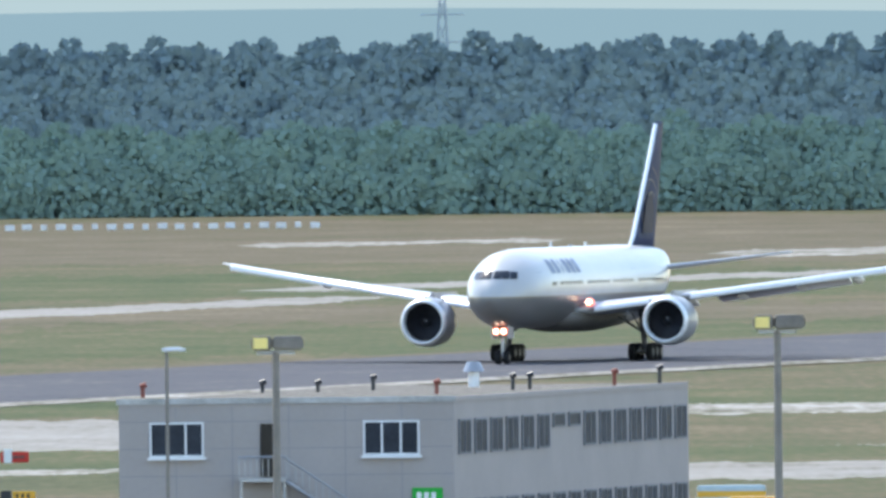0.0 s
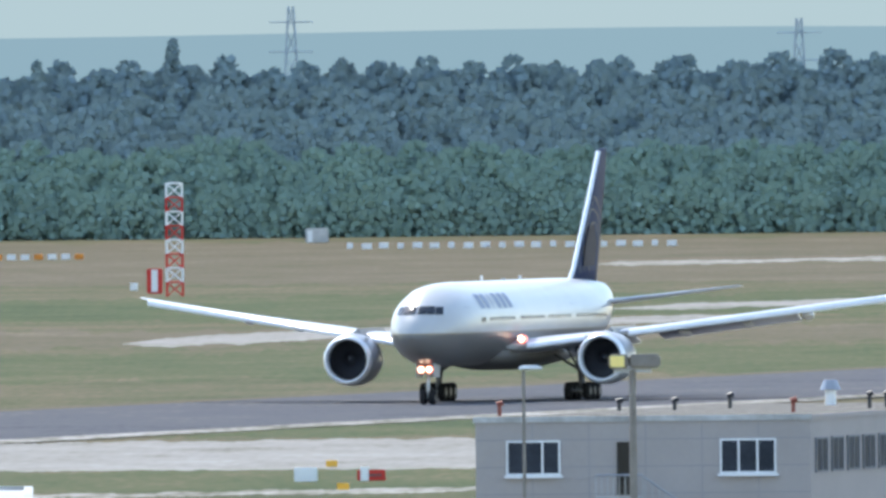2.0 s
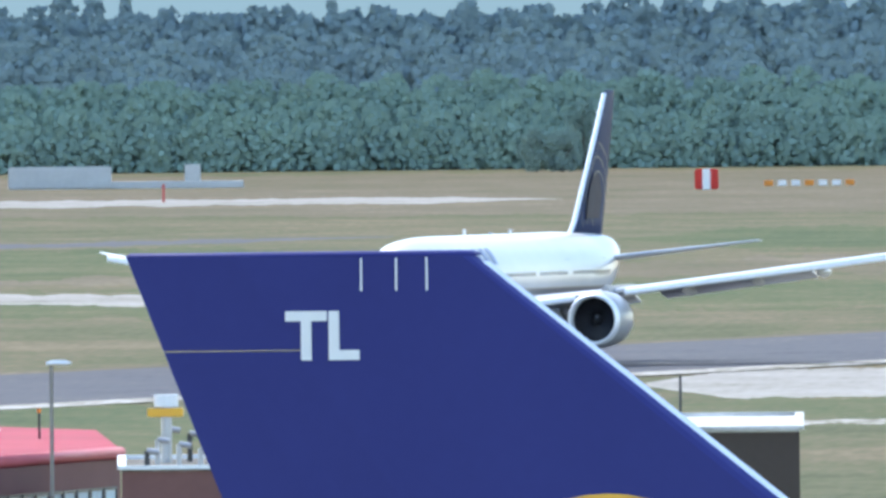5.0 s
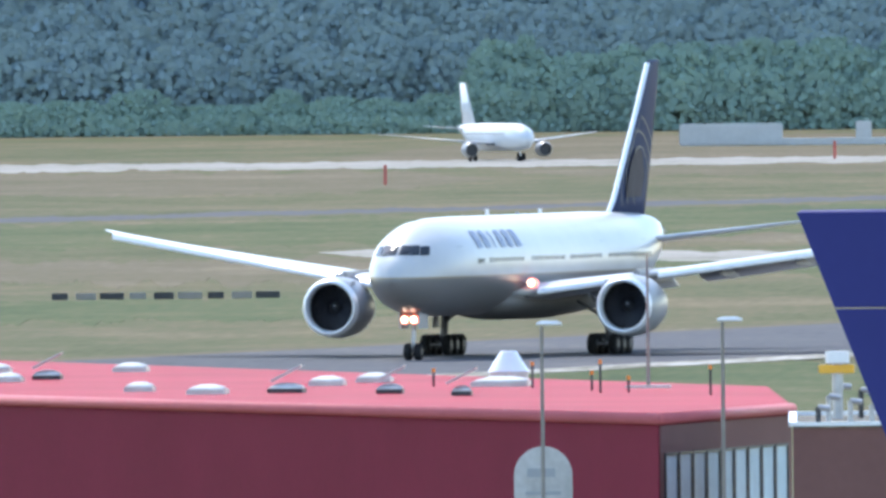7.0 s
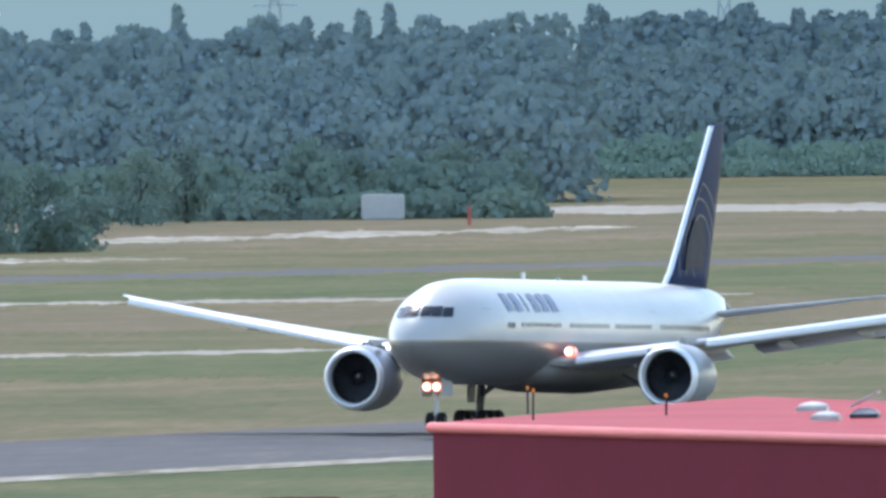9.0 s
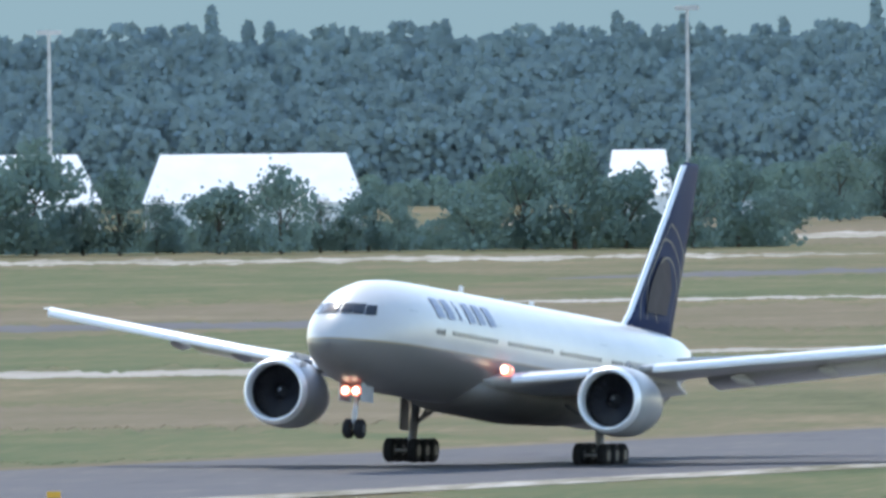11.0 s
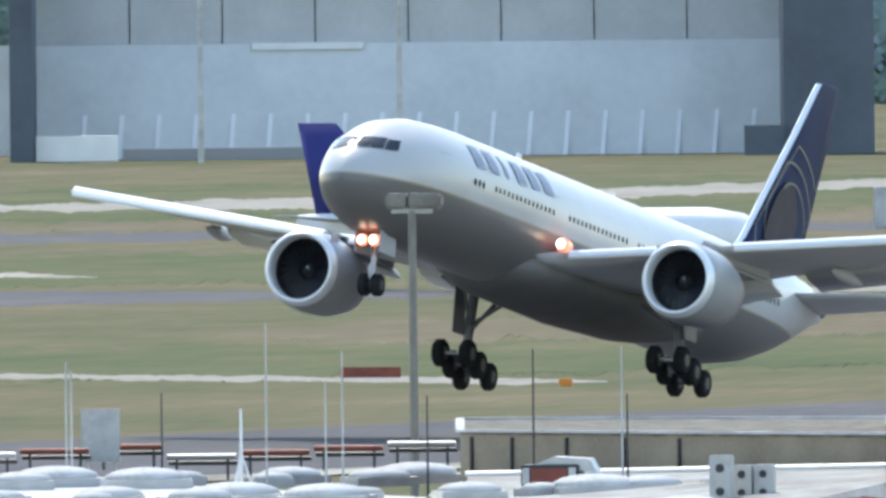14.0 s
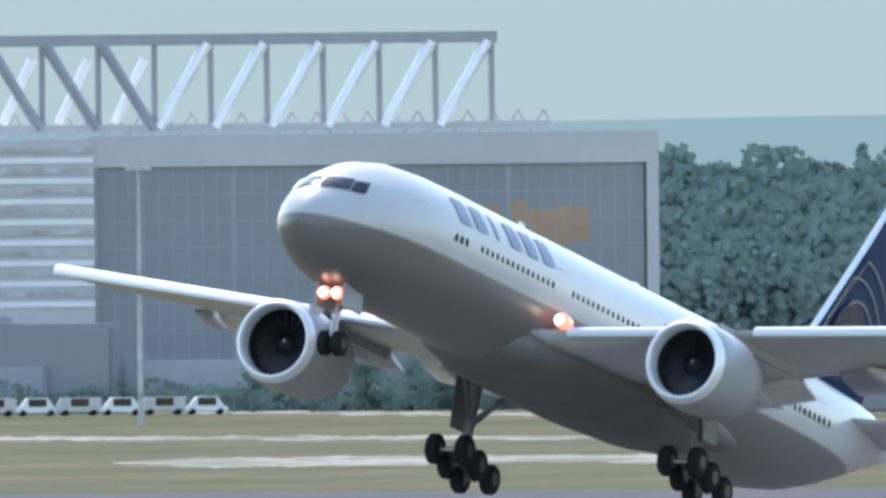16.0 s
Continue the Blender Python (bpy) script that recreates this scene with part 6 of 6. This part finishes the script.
def power_pylon(u, vtop, d=4940.0):
    o = holder("power_pylon", "slender grey lattice power pylon on the skyline", "pylon", Matrix.Translation(spot(u, d)), "power pylons")
    h = rise(vtop, d)
    bm = bmesh.new()
    for s in (-1, 1):
        bar(bm, (s * 2.2, 0, 0), (s * 0.35, 0, h), 0.16, 5)
    for k in range(9):
        z0, z1 = h * k / 9, h * (k + 1) / 9
        a, b = 2.2 - 1.85 * k / 9, 2.2 - 1.85 * (k + 1) / 9
        bar(bm, (-a, 0, z0), (b, 0, z1), 0.09, 4)
        bar(bm, (a, 0, z0), (-b, 0, z1), 0.09, 4)
    part("lattice", bm, HAZYSTEEL, o)
    for f in (0.93, 0.8):
        part("cross_arm", barred((-3.2, 0, h * f), (3.2, 0, h * f), 0.1, 5), HAZYSTEEL, o)


for u, v in ((-112, -30), (787, 0), (-3345, -20), (-4140, -10), (-2940, 5), (-10268, -60), (-9780, 0)):
    power_pylon(u, v)


# single trees before the white halls
def make_tree(seed, h, r):
    o = holder("tree", "leafy dark green broad-leaved tree, haze put into its colour", "tree", None, "airfield trees")
    rng = np.random.default_rng(seed)
    bm = bmesh.new()
    bar(bm, (0, 0, 0), (0, 0, h * 0.5), 0.28, 8, 0.14)
    for k in range(6):
        a = 2 * math.pi * k / 6 + rng.uniform(0, 1)
        bar(bm, (0, 0, h * (0.18 + 0.05 * k)), (r * 0.6 * math.cos(a), r * 0.6 * math.sin(a), h * (0.45 + 0.07 * k)), 0.12, 6, 0.04)
    part("trunk", bm, BARK, o, "brown trunk with limbs")
    pts = []
    for k in range(26):
        t = rng.uniform(0.06, 0.95)
        a = rng.uniform(0, 2 * math.pi)
        q = r * math.sqrt(max(0.05, 1 - (2 * t - 0.85) ** 2)) * rng.uniform(0.2, 0.85)
        c = rng.normal(size=(85, 3)) * np.array((r * 0.19, r * 0.19, r * 0.16))
        pts.append(c + np.array((q * math.cos(a), q * math.sin(a), t * h)))
    pts = np.concatenate(pts)
    pts = pts[pts[:, 2] > 0.3]
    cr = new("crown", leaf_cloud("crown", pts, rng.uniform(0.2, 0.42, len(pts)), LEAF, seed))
    cr.parent = o
    return o


kinds = [make_tree(11, 10.5, 4.6), make_tree(12, 8.5, 4.2), make_tree(13, 11.5, 5.2)]
TREES = [(-6700, 3470), (-6610, 3478), (-6520, 3468), (-6430, 3474), (-6340, 3500, .55), (-6260, 3470, .62), (-6180, 3474, .66), (-6090, 3520, .9), (-6000, 3468, .72), (-5950, 3480, .95), (-5875, 3472, 1.0), (-5805, 3485, .95), (-5655, 3475, .9), (-5480, 3478, .85), (-5370, 3475, .75), (-5300, 3482, .5),
         (-5030, 3490, .85), (-4940, 3500, .9), (-4850, 3495, 1.0), (-4760, 3505, .9), (-4640, 3500, .9), (-4560, 3510, .85), (-6770, 3482, .9), (-6860, 3478, .95), (-6940, 3475, 1.0), (-5560, 3490, .45), (-5590, 3492, .5), (-5430, 3494, .42), (-5255, 3490, .5), (-5215, 3494, .6), (-5160, 3490, .45), (-5720, 3480, .6), (-7000, 3500, .45), (-7080, 3500, .4), (-7160, 3505, .45), (-7260, 3510, .4), (-7340, 3510, .35),
         (-4480, 3700, .6), (-4380, 3900, .75), (-4300, 3950, .8), (-4150, 3985, .75), (-4080, 4000, .85), (-4000, 3995, .7), (-3900, 4000, .8), (-3820, 4010, .85), (-3720, 4005, .75), (-1000, 4760, .7), (-960, 4765, .8), (-1045, 4760, .6),
         (-11380, 3580, .5), (-11300, 3585, .55), (-11220, 3580, .5), (-11150, 3590, .6), (-11060, 3585, .5), (-10980, 3590, .55), (-10900, 3580, .5), (-10830, 3585, .6), (-11500, 3580, .5), (-10700, 3590, .6), (-10600, 3590, .55), (-10520, 3580, .6)]
for k, q in enumerate(TREES):
    s = q[2] if len(q) > 2 else 1.0
    m = Matrix.Translation(spot(q[0], q[1])) @ pose(0, 0, 0, 0, 0, (k * 67) % 360)
    t = kinds[k % 3] if k < 3 else copy_thing(kinds[k % 3], m)
    t.matrix_basis = m
    t.scale = (s, s, s * (0.92 + 0.05 * (k % 4)))


# two smaller jets: x forward, origin under the main wheels
def small_jet(label, hull, fin_mat, disc_mat, s):
    o = holder("small_jet", label, "airplane")
    part("fuselage", loft(bmesh.new(), hull_rings([(17 * s, 3.2 * s, .05, .05), (16.4 * s, 3.3 * s, .9 * s, .9 * s), (14.5 * s, 3.5 * s, 1.7 * s, 1.75 * s), (12 * s, 3.6 * s, 2 * s, 2.05 * s), (-8 * s, 3.6 * s, 2 * s, 2.05 * s), (-14 * s, 4.2 * s, 1.3 * s, 1.35 * s), (-20 * s, 4.9 * s, .25 * s, .4 * s)], 24)), hull, o, "pale fuselage", True)
    for q in (1, -1):
        part("wing", loft(bmesh.new(), [foil(5.5 * s, 7 * s, 1.2 * q * s, 2.6 * s, .06), foil(1.5 * s, 3.8 * s, 6.5 * q * s, 3.1 * s, .05), foil(-4.2 * s, 1.5 * s, 17 * q * s, 4.2 * s, .05)]), WING, o, "pale wing", True)
        part("tailplane", loft(bmesh.new(), [foil(-14 * s, 3.6 * s, .6 * q * s, 4.8 * s, .05), foil(-17.5 * s, 1.4 * s, 6.2 * q * s, 5.3 * s, .05)]), WING, o, "pale tailplane", True)
        e = part("engine", turned(bmesh.new(), [(0, .95 * s), (-.3 * s, 1.1 * s), (-2 * s, 1.1 * s), (-3.6 * s, .7 * s)], 20, (6.5 * s, 5.75 * q * s, 1.75 * s)), NACELLE, o, "grey engine", True)
        part("fan", turned(bmesh.new(), [(-.5 * s, .98 * s), (-.5 * s, .01)], 20, (6.5 * s, 5.75 * q * s, 1.75 * s)), DARK, e, "dark fan")
        part("pylon", boxed(1.5 * s, 5 * s, 5.6 * q * s, 5.9 * q * s, 2.5 * s, 3.0 * s), NACELLE, o)
        part("main_gear", barred((0, 3.8 * q * s, .5 * s), (0, 3.4 * q * s, 2.6 * s), .16 * s), METAL, o)
        for w in (-.4, .4):
            part("wheel", barred((0, (3.8 * q + w - .15) * s, .58 * s), (0, (3.8 * q + w + .15) * s, .58 * s), .58 * s, 16), RUBBER, o)
    part("nose_gear", barred((12.6 * s, 0, .4 * s), (12.6 * s, 0, 2 * s), .1 * s), METAL, o)
    part("wheel", barred((12.6 * s, -.4 * s, .4 * s), (12.6 * s, .4 * s, .4 * s), .4 * s, 14), RUBBER, o)
    f = part("fin", loft(bmesh.new(), [foil(-11 * s, 7.6 * s, 0, 5.2 * s, .05, True), foil(-17 * s, 3 * s, 0, 11.7 * s, .05, True)]), fin_mat, o, "painted fin", True)
    if disc_mat:
        for q in (1, -1):
            bm = bmesh.new()
            bmesh.ops.create_circle(bm, cap_ends=True, segments=28, radius=1.5 * s, matrix=Matrix.Translation((-16.2 * s, q * .3 * s, 8.2 * s)) @ pose(0, 0, 0, 90, 0, 0))
            part("disc", bm, disc_mat, f, "yellow disc on the fin")
    bm = bmesh.new()
    bm.faces.new([bm.verts.new((.16 * s * math.cos(k * math.pi / 4), 0, .22 * s * math.sin(k * math.pi / 4))) for k in range(8)])
    w0 = part("cabin_window", bm, GLASS, o)
    w0.matrix_basis = pose(11 * s, 2.01 * s, 4.1 * s)
    for q in (1, -1):
        for k in range(0 if q < 0 else 1, 22):
            twin(w0, o, pose((11 - .95 * k) * s, q * 2.01 * s, 4.1 * s))
    return o


far_jet = small_jet("distant pale airliner standing by the forest edge", PALEGREYHULL, PALEGREYHULL, None, 0.82)
taxi_jet = small_jet("white airliner with blue fin and yellow disc taxiing", WHITE, BLUE, YELLOW, 0.95)


# ---- what moves ----
# seconds, metres along the runway, across, height, pitch, roll
TAKEOFF = [(0, 2571.2, 605, 0, 0, 0), (1, 2505.0, 605, 0, 0, 0), (2, 2434.6, 605, 0, 0, 0), (3, 2361.7, 605, 0, 0, 0), (4.5, 2250.4, 605, 0, 0, 0), (5.5, 2178.0, 605, 0, 0, 0), (6, 2138.4, 605, 0, 0, 0),
           (6.5, 2100.7, 605, 0, 0, 0), (7, 2060.4, 605, 0, 0, 0), (7.5, 2021.6, 605, 0, 0, 0), (8, 1979.5, 605, 0, 0.2, 0), (8.5, 1940.9, 605, 0, 0.6, 0.06), (9, 1898.6, 605, 0, 1.02, 0.09),
           (9.2, 1882.5, 605, 0, 1.15, 0.24), (10.2, 1811.5, 605, 0, 2.5, 1.21), (11.3, 1738.6, 605, 0, 4.55, 1.91), (11.5, 1721.6, 605, 0, 4.81, 1.95), (12, 1676.0, 605, 0.02, 5.75, 1.85), (12.3, 1650.9, 605, 0.05, 6.5, 1.85),
           (12.5, 1633.2, 605, 0.12, 6.95, 1.83), (12.7, 1615.5, 605, 0.24, 7.25, 1.79), (13, 1587.0, 605, 0.51, 7.65, 1.75), (13.3, 1562.1, 605, 1.02, 8.1, 1.77), (13.5, 1544.2, 605, 1.46, 8.4, 1.85), (13.7, 1526.0, 605, 2.03, 8.65, 1.9),
           (14, 1497.3, 605, 3.06, 9.03, 1.98), (14.3, 1472.3, 605, 4.06, 9.35, 2.22), (14.5, 1454.4, 605, 4.7, 9.6, 2.4), (15, 1408.1, 605, 6.8, 10.41, 2.95), (15.5, 1365.2, 605, 9.09, 11.4, 3.2), (15.7, 1347.0, 605.3, 9.98, 11.7, 3.2),
           (15.9, 1329.8, 605.9, 11.35, 11.95, 3.1), (16, 1321.8, 606.2, 12.15, 12.05, 3.1)]
HEADING = math.degrees(math.atan2(-BACK.y, -BACK.x)) + 0.5


def flight(t, l, p, z, pitch, roll):
    q = BACK * l + SIDE * p
    z = z - GEAR * math.sin(radians(pitch)) + 0.05 * (t < 12.9)
    return t, pose(q.x, q.y, z, 0, 0, HEADING) @ pose(0, 0, 0, 0, -pitch, 0) @ pose(0, 0, 0, -roll, 0, 0)


def motions():
    walk(airliner, [flight(*r) for r in TAKEOFF])
    for jet, rows in ((far_jet, ((0, -2400, 4185, -71), (16, -2180, 4185, -71))), (taxi_jet, ((0, -11450, 2300, -18), (13.4, -8300, 2245, -18), (16, -7840, 2222, -18)))):
        walk(jet, [(t, Matrix.Translation(spot(u, d)) @ pose(0, 0, 0, 0, 0, a)) for t, u, d, a in rows])
    for s, w in wings.items():     # the wings bend up as they lift
        walk(w, [(t, pose(0, 2.2 * s, 4.0) @ pose(0, 0, 0, s * a, 0, 0) @ pose(0, -2.2 * s, -4.0)) for t, a in ((0, -1.0), (3, -1.1), (7.5, -0.4), (9, 0), (11.5, 0.3), (13, 1.0), (14, 1.9), (16, 2.2))])
    for s, tr in TRUCKS.items():
        rows = [(0, 0, 0), (9.2, 0, 0), (11.3, -4.5, 0), (12.3, -6.8, 0), (12.7, -3.0 if s < 0 else -7, -0.15), (13.3, 10 if s < 0 else 2, -0.25), (13.7, 14, -0.4), (16, 14, -0.4)]
        walk(tr, [(t, pose(0, 5.49 * s, 0.67 + dz, 0, -a, 0)) for t, a, dz in rows])


motions()
